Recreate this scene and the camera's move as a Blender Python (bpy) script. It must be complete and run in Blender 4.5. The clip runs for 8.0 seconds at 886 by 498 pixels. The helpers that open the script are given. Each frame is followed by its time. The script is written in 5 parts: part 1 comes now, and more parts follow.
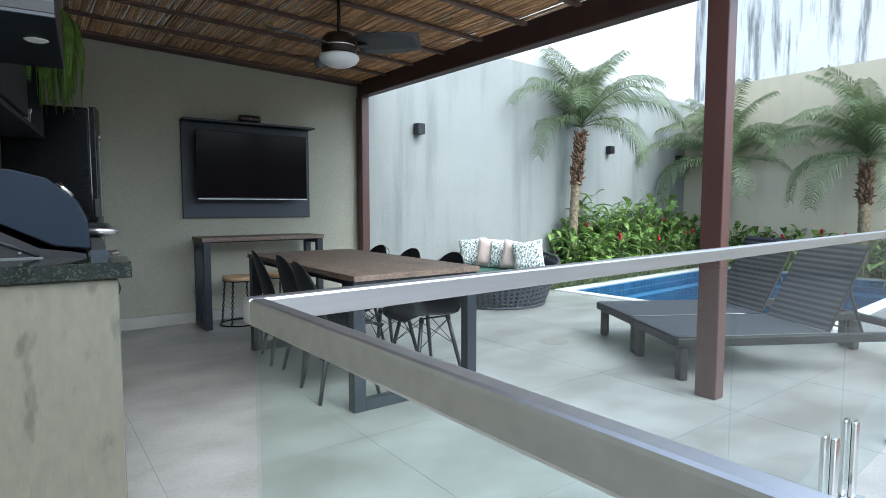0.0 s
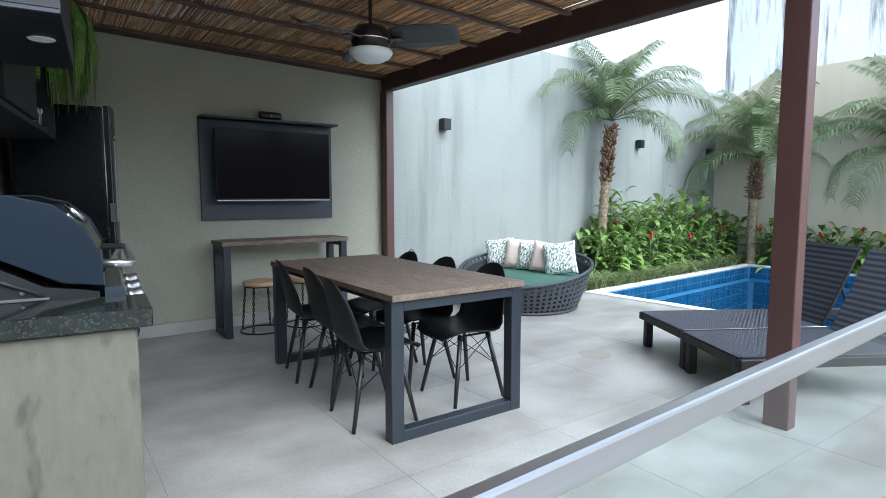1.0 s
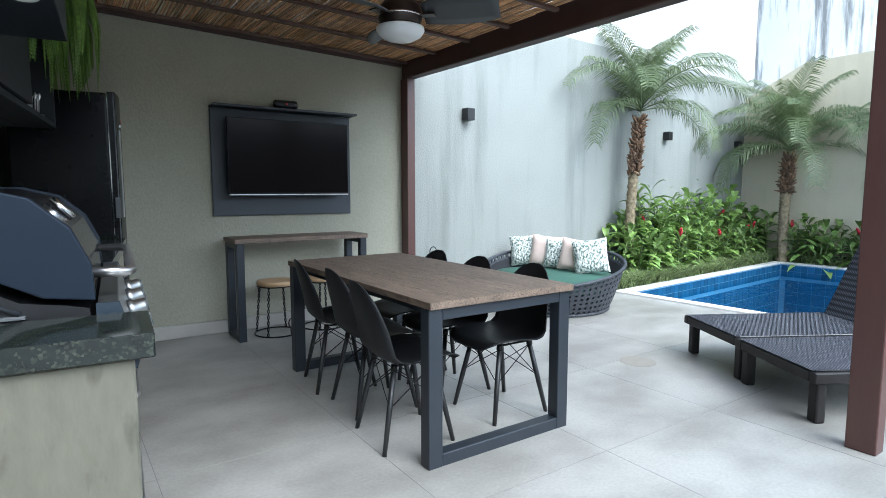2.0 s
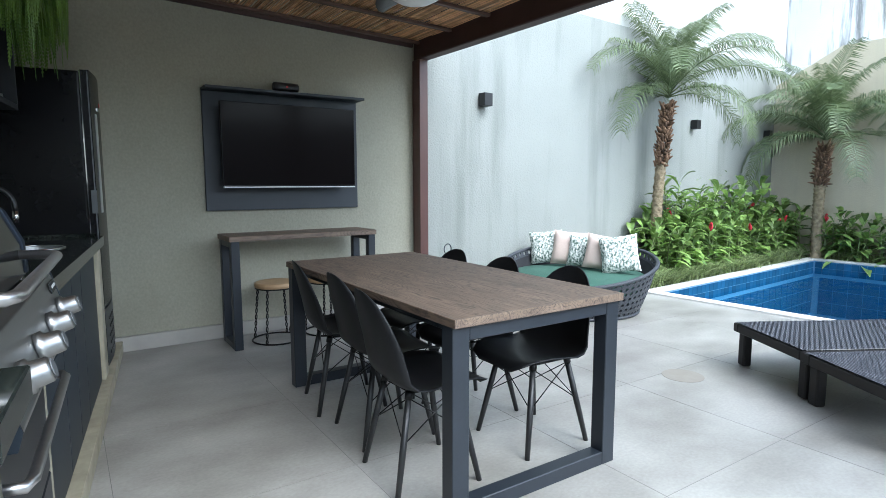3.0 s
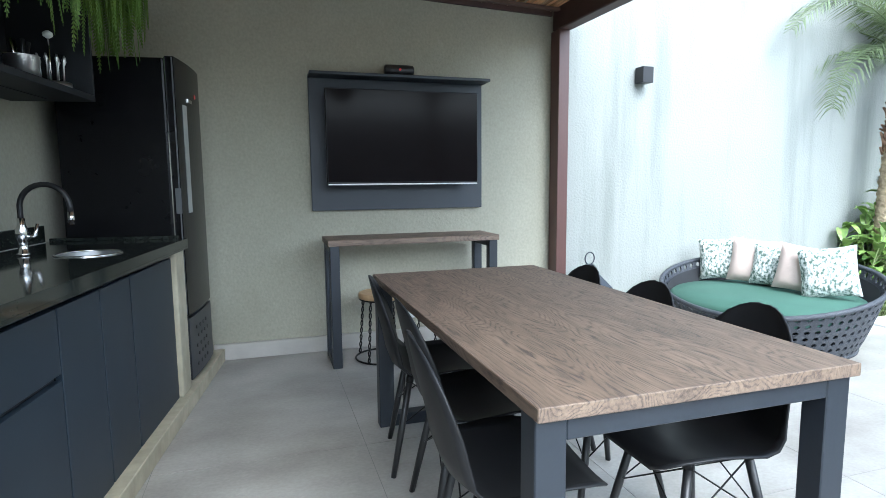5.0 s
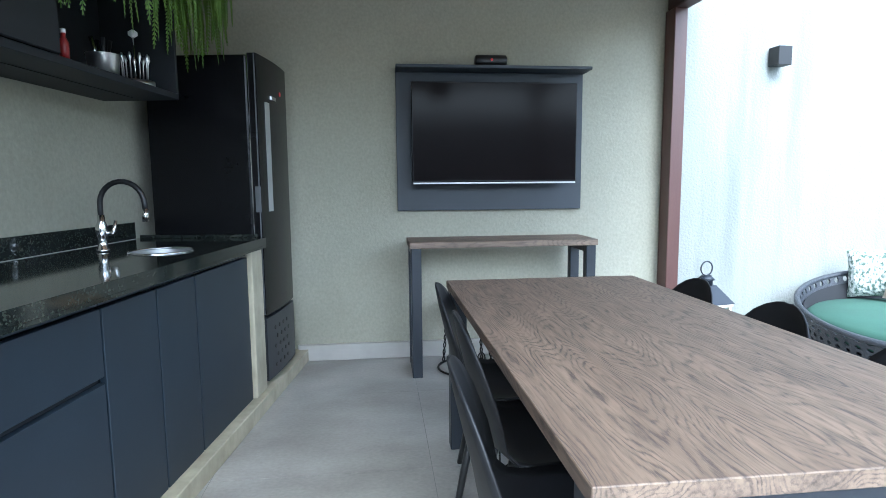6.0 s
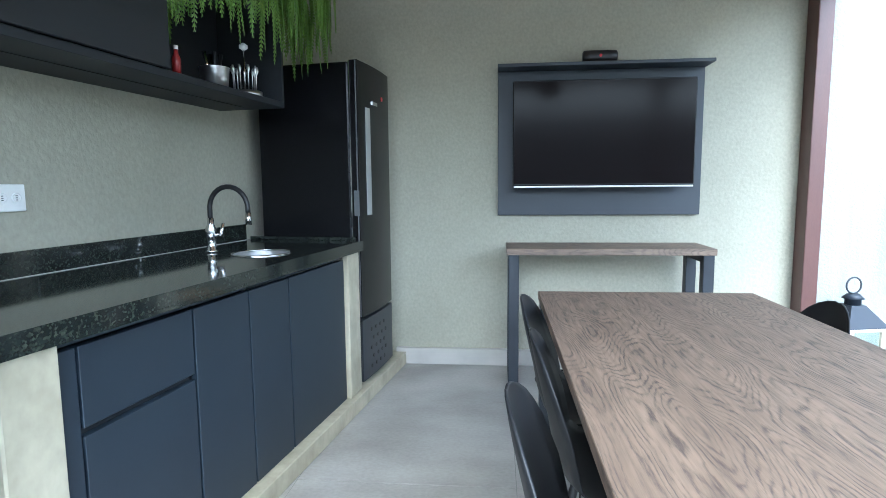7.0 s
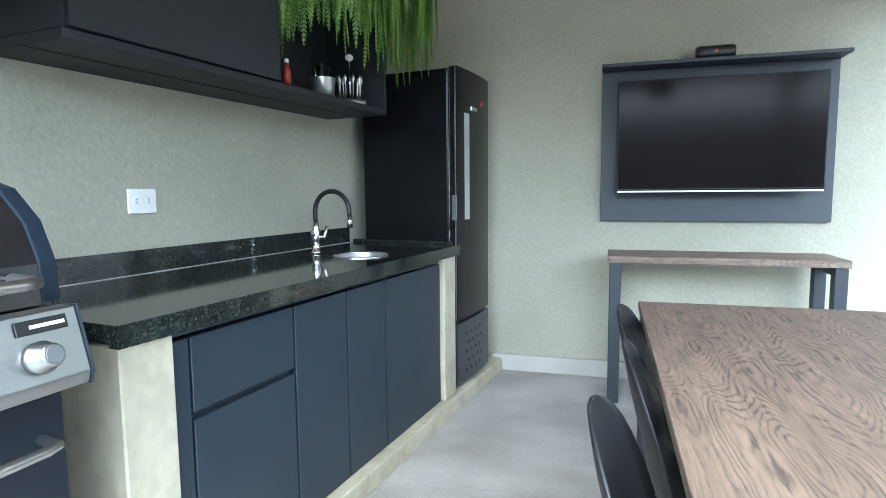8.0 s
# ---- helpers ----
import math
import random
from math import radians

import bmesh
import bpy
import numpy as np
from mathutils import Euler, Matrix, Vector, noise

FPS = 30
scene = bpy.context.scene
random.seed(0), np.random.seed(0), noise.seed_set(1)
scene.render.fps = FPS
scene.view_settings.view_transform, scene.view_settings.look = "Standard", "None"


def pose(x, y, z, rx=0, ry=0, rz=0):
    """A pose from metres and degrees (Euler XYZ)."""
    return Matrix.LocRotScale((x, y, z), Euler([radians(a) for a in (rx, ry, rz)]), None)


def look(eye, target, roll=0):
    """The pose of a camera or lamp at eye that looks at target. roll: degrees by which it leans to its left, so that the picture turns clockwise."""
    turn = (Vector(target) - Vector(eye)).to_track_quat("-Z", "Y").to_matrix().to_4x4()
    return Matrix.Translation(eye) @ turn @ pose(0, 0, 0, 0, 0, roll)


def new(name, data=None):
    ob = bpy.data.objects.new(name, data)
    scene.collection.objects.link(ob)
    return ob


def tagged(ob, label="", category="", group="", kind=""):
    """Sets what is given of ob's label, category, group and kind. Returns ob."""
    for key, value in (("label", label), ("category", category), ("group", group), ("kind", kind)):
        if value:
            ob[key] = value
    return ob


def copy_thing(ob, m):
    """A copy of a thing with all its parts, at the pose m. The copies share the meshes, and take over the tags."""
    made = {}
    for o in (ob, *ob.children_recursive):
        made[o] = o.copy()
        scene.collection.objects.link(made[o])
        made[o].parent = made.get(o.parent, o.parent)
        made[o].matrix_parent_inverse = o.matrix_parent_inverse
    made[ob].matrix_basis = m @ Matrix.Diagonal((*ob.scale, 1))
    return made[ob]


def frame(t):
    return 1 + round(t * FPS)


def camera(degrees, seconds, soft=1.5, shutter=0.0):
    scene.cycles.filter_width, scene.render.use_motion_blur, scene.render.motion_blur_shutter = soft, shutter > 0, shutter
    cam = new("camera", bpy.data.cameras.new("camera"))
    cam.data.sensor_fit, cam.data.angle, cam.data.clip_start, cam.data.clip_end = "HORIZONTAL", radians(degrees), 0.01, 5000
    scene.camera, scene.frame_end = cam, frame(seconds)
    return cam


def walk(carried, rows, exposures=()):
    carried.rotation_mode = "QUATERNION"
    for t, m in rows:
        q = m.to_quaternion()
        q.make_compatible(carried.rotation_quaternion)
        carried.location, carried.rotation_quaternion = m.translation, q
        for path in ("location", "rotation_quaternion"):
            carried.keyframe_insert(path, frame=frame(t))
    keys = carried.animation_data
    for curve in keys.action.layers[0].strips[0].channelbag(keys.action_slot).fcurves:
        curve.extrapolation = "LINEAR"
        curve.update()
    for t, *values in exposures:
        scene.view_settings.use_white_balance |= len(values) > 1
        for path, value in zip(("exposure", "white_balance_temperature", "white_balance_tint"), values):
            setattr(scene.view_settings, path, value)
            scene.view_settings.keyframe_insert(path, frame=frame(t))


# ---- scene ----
cam = camera(75.9, 8.0, soft=0.7)
PATH = [
    (0, (0.843, 0.251, 1.156), (2.031, 1.852, 1.002), 0.0),
    (0.5, (0.87, 0.413, 1.256), (2.045, 2.023, 1.082), 0.0),
    (0.8, (0.878, 0.518, 1.26), (2.04, 2.135, 1.079), 0.0),
    (1, (0.884, 0.597, 1.267), (2.036, 2.221, 1.077), 0.0),
    (1.5, (0.901, 0.776, 1.266), (2.035, 2.412, 1.067), 0.0),
    (3, (1.174, 1.406, 1.243), (2.274, 3.061, 1.013), -0.1),
    (3.5, (1.319, 1.621, 1.245), (2.369, 3.308, 1.012), -0.2),
    (4, (1.453, 1.77, 1.239), (2.386, 3.523, 1.005), -0.2),
    (4.5, (1.615, 1.872, 1.236), (2.388, 3.701, 1.0), -0.4),
    (6, (1.979, 2.24, 1.208), (2.197, 4.215, 0.982), -0.5),
    (6.5, (2.046, 2.296, 1.216), (2.059, 4.283, 0.992), -0.5),
    (7, (2.104, 2.337, 1.229), (1.91, 4.315, 1.007), -0.5),
    (7.5, (2.137, 2.348, 1.235), (1.752, 4.298, 1.019), -0.6),
    (8, (2.146, 2.358, 1.226), (1.592, 4.269, 1.025), -0.5),
]
walk(cam, [(t, look(eye, target, roll)) for t, eye, target, roll in PATH],
     exposures=[(0, 1.95, 5650, 3), (1.5, 2.1, 5600, 3), (3.5, 2.3, 5650, 3), (4.5, 2.6, 5650, 3), (6.5, 3.25, 5180, 2), (8, 3.75, 5400, 1)])

# ---- light ----
world = bpy.data.worlds.new("sky")
scene.world = world
world.use_nodes = True
wn, wl = world.node_tree.nodes, world.node_tree.links
sky = wn.new("ShaderNodeTexSky")
sky.sky_type = "NISHITA"
sky.sun_disc = False
sky.sun_elevation, sky.sun_rotation = radians(48), radians(176)
sky.air_density, sky.dust_density, sky.ozone_density = 1.0, 2.5, 1.0
overcast = wn.new("ShaderNodeHueSaturation")
overcast.inputs["Saturation"].default_value = 0.55
wl.new(sky.outputs[0], overcast.inputs["Color"])
wl.new(overcast.outputs[0], wn["Background"].inputs[0])
wn["Background"].inputs[1].default_value = 0.15
sun_data = bpy.data.lights.new("sun", "SUN")
sun_data.energy, sun_data.angle, sun_data.color = 0.45, radians(55), (0.96, 0.98, 1.0)
sun = new("sun", sun_data)
sun.matrix_world = look((2.7, -5.98, 11.1), (2.0, 4.0, 0))


# ---- materials ----
def material(name, base, rough=0.5, metal=0.0, second=None, scale=6.0, stretch=(1, 1, 1), detail=5.0, fine=0.0, fine_scale=120.0,
             bump=0.0, bump_scale=60.0, random_value=0.0, spec=0.5, island=False, contrast=0.25):
    """A painted, stone or metal surface: two-scale colour variation, fine grain and relief."""
    m = bpy.data.materials.new(name)
    m.use_nodes = True
    nodes, links = m.node_tree.nodes, m.node_tree.links
    shader = nodes["Principled BSDF"]
    shader.inputs["Roughness"].default_value, shader.inputs["Metallic"].default_value = rough, metal
    shader.inputs["Specular IOR Level"].default_value = spec
    coord = nodes.new("ShaderNodeTexCoord")
    mapping = nodes.new("ShaderNodeMapping")
    mapping.inputs["Scale"].default_value = stretch
    links.new(coord.outputs["Object"], mapping.inputs[0])
    large = nodes.new("ShaderNodeTexNoise")
    large.inputs["Scale"].default_value, large.inputs["Detail"].default_value = scale, detail
    links.new(mapping.outputs[0], large.inputs["Vector"])
    ramp = nodes.new("ShaderNodeValToRGB")
    ramp.color_ramp.elements[0].position, ramp.color_ramp.elements[1].position = 0.5 - contrast, 0.5 + contrast
    ramp.color_ramp.elements[0].color = (*(second or [c * 0.85 for c in base]), 1)
    ramp.color_ramp.elements[1].color = (*base, 1)
    links.new(large.outputs["Fac"], ramp.inputs[0])
    colour = ramp.outputs[0]
    if fine:
        grain = nodes.new("ShaderNodeTexNoise")
        grain.inputs["Scale"].default_value, grain.inputs["Detail"].default_value = fine_scale, 3
        links.new(mapping.outputs[0], grain.inputs["Vector"])
        mix = nodes.new("ShaderNodeMix")
        mix.data_type, mix.blend_type = "RGBA", "OVERLAY"
        mix.inputs["Factor"].default_value = fine
        links.new(colour, mix.inputs["A"])
        links.new(grain.outputs["Fac"], mix.inputs["B"])
        colour = mix.outputs["Result"]
    if random_value:
        source = nodes.new("ShaderNodeNewGeometry").outputs["Random Per Island"] if island else nodes.new("ShaderNodeObjectInfo").outputs["Random"]
        spread = nodes.new("ShaderNodeMapRange")
        spread.inputs["To Min"].default_value, spread.inputs["To Max"].default_value = 1 - random_value, 1 + random_value
        links.new(source, spread.inputs[0])
        hsv = nodes.new("ShaderNodeHueSaturation")
        links.new(spread.outputs[0], hsv.inputs["Value"])
        links.new(colour, hsv.inputs["Color"])
        colour = hsv.outputs[0]
    links.new(colour, shader.inputs["Base Color"])
    if bump:
        relief = nodes.new("ShaderNodeTexNoise")
        relief.inputs["Scale"].default_value, relief.inputs["Detail"].default_value = bump_scale, 4
        links.new(mapping.outputs[0], relief.inputs["Vector"])
        bumper = nodes.new("ShaderNodeBump")
        bumper.inputs["Strength"].default_value, bumper.inputs["Distance"].default_value = bump, 0.01
        links.new(relief.outputs["Fac"], bumper.inputs["Height"])
        links.new(bumper.outputs[0], shader.inputs["Normal"])
    return m


def glass(name, tint=(1, 1, 1), rough=0.0, mirror=0.018):
    """Thin clear pane: mostly see-through, with a Fresnel gloss."""
    m = bpy.data.materials.new(name)
    m.use_nodes = True
    nodes, links = m.node_tree.nodes, m.node_tree.links
    nodes.remove(nodes["Principled BSDF"])
    clear, gloss, mix, facing, curve, level = (nodes.new(k) for k in ("ShaderNodeBsdfTransparent", "ShaderNodeBsdfGlossy", "ShaderNodeMixShader", "ShaderNodeLayerWeight", "ShaderNodeMath", "ShaderNodeMath"))
    clear.inputs[0].default_value = (*tint, 1)
    gloss.inputs["Roughness"].default_value = rough
    curve.operation, curve.inputs[1].default_value = "POWER", 4.0
    level.operation, level.inputs[1].default_value, level.inputs[2].default_value = "MULTIPLY_ADD", 0.22, mirror
    links.new(facing.outputs["Facing"], curve.inputs[0])
    links.new(curve.outputs[0], level.inputs[0])
    links.new(level.outputs[0], mix.inputs[0])
    links.new(clear.outputs[0], mix.inputs[1])
    links.new(gloss.outputs[0], mix.inputs[2])
    links.new(mix.outputs[0], nodes["Material Output"].inputs[0])
    return m


def wood_veneer(name):
    """Rustic oak laminate: loose cathedral figure along x, broken into short dark fibres, with knots."""
    m = material(name, (0.225, 0.162, 0.115), 0.6, second=(0.15, 0.106, 0.076), scale=4, stretch=(0.3, 2.6, 2.6), detail=7, contrast=0.2, fine=0.35, fine_scale=30)
    nodes, links = m.node_tree.nodes, m.node_tree.links
    shader = nodes["Principled BSDF"]
    coord = nodes.new("ShaderNodeTexCoord")

    def noise(stretch, scale, detail, rough=0.55, source=None):
        mapping = nodes.new("ShaderNodeMapping")
        mapping.inputs["Scale"].default_value = stretch
        links.new(source or coord.outputs["Object"], mapping.inputs[0])
        made = nodes.new("ShaderNodeTexNoise")
        made.inputs["Scale"].default_value, made.inputs["Detail"].default_value, made.inputs["Roughness"].default_value = scale, detail, rough
        links.new(mapping.outputs[0], made.inputs["Vector"])
        return made

    def sums(kind, a, b=None, c=None):
        node = nodes.new("ShaderNodeMath")
        node.operation = kind
        for socket_in, value in zip(node.inputs, (a, b, c)):
            if isinstance(value, (int, float)):
                socket_in.default_value = value
            elif value is not None:
                links.new(value, socket_in)
        return node.outputs[0]

    def ramp(source, low, high):
        node = nodes.new("ShaderNodeMapRange")
        node.inputs["From Min"].default_value, node.inputs["From Max"].default_value = low, high
        links.new(source, node.inputs[0])
        return node.outputs[0]

    figure = noise((0.24, 1.0, 1.0), 3.3, 2.0, 0.5).outputs["Fac"]
    wander = noise((0.25, 1.6, 1.6), 20.0, 5.0, 0.65).outputs["Fac"]
    rings = sums("PINGPONG", sums("ADD", sums("MULTIPLY", figure, 112.0), sums("MULTIPLY", wander, 4.6)), 1.0)
    lines = ramp(rings, 0.55, 0.0)
    breaks = ramp(noise((0.45, 2.2, 2.2), 17.0, 5.0, 0.7).outputs["Fac"], 0.34, 0.58)
    fibres = ramp(noise((0.07, 1.0, 1.0), 95.0, 4.0, 0.65).outputs["Fac"], 0.46, 0.70)
    knots = ramp(noise((0.7, 1.2, 1.2), 4.2, 4.0, 0.6).outputs["Fac"], 0.60, 0.74)
    dark = sums("ADD", sums("MULTIPLY", sums("MULTIPLY", lines, breaks), 0.74), sums("MULTIPLY", fibres, 0.5))
    dark = sums("MINIMUM", sums("ADD", dark, sums("MULTIPLY", knots, 0.35)), 0.92)
    mix = nodes.new("ShaderNodeMix")
    mix.data_type = "RGBA"
    links.new(dark, mix.inputs["Factor"])
    links.new(shader.inputs["Base Color"].links[0].from_socket, mix.inputs["A"])
    mix.inputs["B"].default_value = (0.052, 0.038, 0.031, 1)
    links.new(mix.outputs["Result"], shader.inputs["Base Color"])
    relief = nodes.new("ShaderNodeBump")
    relief.inputs["Strength"].default_value, relief.inputs["Distance"].default_value = 0.25, 0.002
    relief.invert = True
    links.new(dark, relief.inputs["Height"])
    links.new(relief.outputs[0], shader.inputs["Normal"])
    return m


def streaked(name, base, stain, amount, scale=1.0, rough=0.85, bump=0.35):
    """Outdoor render with rain streaks that run down the wall."""
    m = material(name, base, rough, second=[c * 0.9 for c in base], scale=1.6, fine=0.12, fine_scale=90, bump=bump, bump_scale=55)
    nodes, links = m.node_tree.nodes, m.node_tree.links
    shader = nodes["Principled BSDF"]
    coord = nodes.new("ShaderNodeTexCoord")
    mapping = nodes.new("ShaderNodeMapping")
    mapping.inputs["Scale"].default_value = (2.4 * scale, 2.4 * scale, 0.22 * scale)
    links.new(coord.outputs["Object"], mapping.inputs[0])
    streak = nodes.new("ShaderNodeTexNoise")
    streak.inputs["Scale"].default_value, streak.inputs["Detail"].default_value, streak.inputs["Roughness"].default_value = 1.3, 8.0, 0.65
    links.new(mapping.outputs[0], streak.inputs["Vector"])
    ramp = nodes.new("ShaderNodeValToRGB")
    ramp.color_ramp.elements[0].position, ramp.color_ramp.elements[1].position = 0.5, 0.68
    ramp.color_ramp.elements[1].color = (amount, amount, amount, 1)
    ramp.color_ramp.elements[0].color = (0, 0, 0, 1)
    links.new(streak.outputs["Fac"], ramp.inputs[0])
    mix = nodes.new("ShaderNodeMix")
    mix.data_type = "RGBA"
    old = shader.inputs["Base Color"].links[0].from_socket
    links.new(ramp.outputs[0], mix.inputs["Factor"])
    links.new(old, mix.inputs["A"])
    mix.inputs["B"].default_value = (*stain, 1)
    links.new(mix.outputs["Result"], shader.inputs["Base Color"])
    return m


def granite(name):
    m = material(name, (0.018, 0.022, 0.02), 0.08, second=(0.008, 0.01, 0.009), scale=20)
    nodes, links = m.node_tree.nodes, m.node_tree.links
    shader = nodes["Principled BSDF"]
    coord = nodes.new("ShaderNodeTexCoord")
    cells = nodes.new("ShaderNodeTexVoronoi")
    cells.inputs["Scale"].default_value = 180.0
    links.new(coord.outputs["Object"], cells.inputs["Vector"])
    ramp = nodes.new("ShaderNodeValToRGB")
    e = ramp.color_ramp.elements
    e[0].position, e[0].color = 0.64, (0, 0, 0, 1)
    e[1].position, e[1].color = 1.0, (1, 1, 1, 1)
    links.new(cells.outputs["Color"], ramp.inputs[0])
    mix = nodes.new("ShaderNodeMix")
    mix.data_type = "RGBA"
    links.new(ramp.outputs[0], mix.inputs["Factor"])
    links.new(shader.inputs["Base Color"].links[0].from_socket, mix.inputs["A"])
    mix.inputs["B"].default_value = (0.052, 0.060, 0.044, 1)
    links.new(mix.outputs["Result"], shader.inputs["Base Color"])
    return m


def leafy(name, base, second, shine=0.4, vary=0.25):
    m = material(name, base, shine, second=second, scale=14, random_value=vary, island=True)
    nodes, links = m.node_tree.nodes, m.node_tree.links
    thin, mix = nodes.new("ShaderNodeBsdfTranslucent"), nodes.new("ShaderNodeMixShader")
    mix.inputs[0].default_value = 0.3
    links.new(nodes["Principled BSDF"].inputs["Base Color"].links[0].from_socket, thin.inputs[0])
    links.new(nodes["Principled BSDF"].outputs[0], mix.inputs[1])
    links.new(thin.outputs[0], mix.inputs[2])
    links.new(mix.outputs[0], nodes["Material Output"].inputs[0])
    return m


M_FLOOR = material("porcelain_tile", (0.365, 0.352, 0.325), 0.36, second=(0.235, 0.222, 0.20), scale=1.9, detail=10, contrast=0.14, stretch=(0.9, 1.15, 1), fine=0.2, fine_scale=60, bump=0.04, bump_scale=30, random_value=0.03)
floor_nodes, floor_links = M_FLOOR.node_tree.nodes, M_FLOOR.node_tree.links
for node in floor_nodes:
    if node.type == "MAPPING":
        floor_links.new(floor_nodes.new("ShaderNodeNewGeometry").outputs["Position"], node.inputs[0])
        break
M_GROUT = material("grout", (0.20, 0.195, 0.185), 0.6, fine=0.2)
M_WALL = material("olive_render", (0.37, 0.357, 0.285), 0.9, second=(0.29, 0.28, 0.22), scale=1.2, fine=0.18, fine_scale=60, bump=0.3, bump_scale=62, stretch=(1, 1, 0.85))
M_YARD = streaked("grey_green_render", (0.262, 0.274, 0.256), (0.165, 0.176, 0.163), 0.7, bump=0.6)
M_UPPER = streaked("pale_render", (0.45, 0.46, 0.44), (0.33, 0.345, 0.33), 0.5)
M_BEIGE = streaked("sand_render", (0.63, 0.56, 0.42), (0.47, 0.42, 0.32), 0.4)
M_OLD = streaked("mouldy_whitewash", (0.84, 0.83, 0.80), (0.09, 0.09, 0.09), 0.75, 1.3)
for node in M_OLD.node_tree.nodes:
    if node.type == "VALTORGB" and abs(node.color_ramp.elements[0].position - 0.5) < 0.01:
        node.color_ramp.elements[0].position, node.color_ramp.elements[1].position = 0.50, 0.62
M_UNSEEN_WALL = material("white_render", (0.5, 0.49, 0.47), 0.9, fine=0.1, bump=0.2)
M_SKIRT = material("pale_stone", (0.44, 0.42, 0.385), 0.5, second=(0.34, 0.325, 0.295), scale=5, detail=8)
M_PLASTER = material("burnt_cement", (0.42, 0.385, 0.285), 0.6, second=(0.31, 0.283, 0.205), scale=7.0, detail=9, fine=0.2, fine_scale=24, stretch=(1, 1, 0.8), contrast=0.16, bump=0.3, bump_scale=9)
# Burnt cement with the end pier's shade in its colour; smears are its own.
M_SMEARED_SHADE = material("smeared_shaded_cement", (0.125, 0.117, 0.088), 0.6, second=(0.07, 0.067, 0.049), scale=8.0, detail=8, fine=0.25, fine_scale=18, stretch=(2.0, 2.0, 0.75), bump=0.5, bump_scale=10)
for node in M_SMEARED_SHADE.node_tree.nodes:
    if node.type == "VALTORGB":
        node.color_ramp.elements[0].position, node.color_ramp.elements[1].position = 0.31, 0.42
M_POST = material("brown_painted_steel", (0.092, 0.042, 0.034), 0.42, second=(0.078, 0.034, 0.030), scale=5, stretch=(3, 3, 0.4), fine=0.15)
M_BEAM = material("dark_brown_beam", (0.06, 0.03, 0.026), 0.6, second=(0.04, 0.02, 0.018), scale=5, fine=0.2)
M_BATTEN = material("brown_batten_wood", (0.11, 0.062, 0.045), 0.6, second=(0.075, 0.042, 0.032), scale=4, stretch=(0.5, 5, 5), fine=0.2)
M_REED = material("split_reed", (0.72, 0.46, 0.25), 0.38, second=(0.42, 0.23, 0.11), scale=9, random_value=0.5, island=True)
M_STEEL_D = material("graphite_painted_steel", (0.018, 0.023, 0.031), 0.42, second=(0.015, 0.019, 0.026), scale=8, fine=0.15)
M_WOOD = wood_veneer("rustic_oak_laminate")
M_CHAIR = material("black_plastic", (0.012, 0.0125, 0.014), 0.48, second=(0.010, 0.0105, 0.012), scale=10, spec=0.35)
M_CHLEG = material("black_stained_wood", (0.017, 0.017, 0.018), 0.4)
M_WIRE = material("black_wire", (0.01, 0.01, 0.01), 0.4, metal=0.5)
M_CAB = material("slate_cabinet_board", (0.015, 0.024, 0.035), 0.45, second=(0.0125, 0.020, 0.030), scale=6, fine=0.08)
# Slate with painted-in shade for carcasses and wall cabinet; dark grill parts share it.
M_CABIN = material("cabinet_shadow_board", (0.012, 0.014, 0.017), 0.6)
M_GRANITE = granite("dark_speckled_granite")
M_FRIDGE = material("black_enamel", (0.006, 0.006, 0.007), 0.25, second=(0.005, 0.005, 0.006), scale=6, spec=0.22)
M_GREYP = material("grey_plastic", (0.10, 0.105, 0.11), 0.45)
M_CHROME = material("chrome", (0.78, 0.78, 0.78), 0.12, metal=1.0)
M_STAIN = material("brushed_stainless", (0.56, 0.545, 0.54), 0.36, metal=1.0, second=(0.47, 0.46, 0.455), scale=9, stretch=(0.2, 6, 6))
M_STEEL = material("dull_steel", (0.72, 0.72, 0.71), 0.32, metal=1.0, second=(0.6, 0.6, 0.59), scale=20)
M_BRUSHED = material("grey_brushed_steel", (0.36, 0.36, 0.355), 0.38, metal=1.0, second=(0.30, 0.30, 0.295), scale=9, stretch=(6, 0.2, 6))
M_SCREEN = material("tv_screen", (0.007, 0.005, 0.005), 0.14, spec=0.07)
M_BLACKP = material("satin_black", (0.008, 0.008, 0.009), 0.45)
M_PANEL = material("graphite_panel", (0.026, 0.032, 0.041), 0.5, second=(0.022, 0.028, 0.036), scale=5, fine=0.08)
M_WHITEP = material("white_plastic", (0.80, 0.80, 0.78), 0.4)
M_GLOBE = material("opal_glass", (0.74, 0.75, 0.76), 0.3)
M_FAN = material("dark_grey_blade", (0.055, 0.060, 0.066), 0.5)
M_FANB = material("bronze_motor", (0.030, 0.018, 0.015), 0.35, metal=0.4)
M_RED = material("red_plastic", (0.55, 0.02, 0.025), 0.4)
M_STOOLW = material("pale_pine", (0.52, 0.36, 0.20), 0.55, second=(0.42, 0.27, 0.14), scale=4, stretch=(6, 1, 1))
M_WICKER = material("charcoal_wicker", (0.045, 0.050, 0.060), 0.5, second=(0.03, 0.034, 0.042), scale=30, fine=0.3, bump=0.5, bump_scale=160)
# Near-black colour that paints the shade seen through the wicker holes.
M_WEAVE_SHADE = material("weave_hole_shade", (0.012, 0.013, 0.016), 0.8)
M_GREEN = material("green_canvas", (0.040, 0.105, 0.075), 0.85, second=(0.034, 0.09, 0.064), scale=4, fine=0.25, fine_scale=250, bump=0.15, bump_scale=200)
M_BLUSH = material("blush_linen", (0.66, 0.53, 0.47), 0.9, second=(0.60, 0.47, 0.41), scale=6, fine=0.2, fine_scale=220, bump=0.25, bump_scale=30)
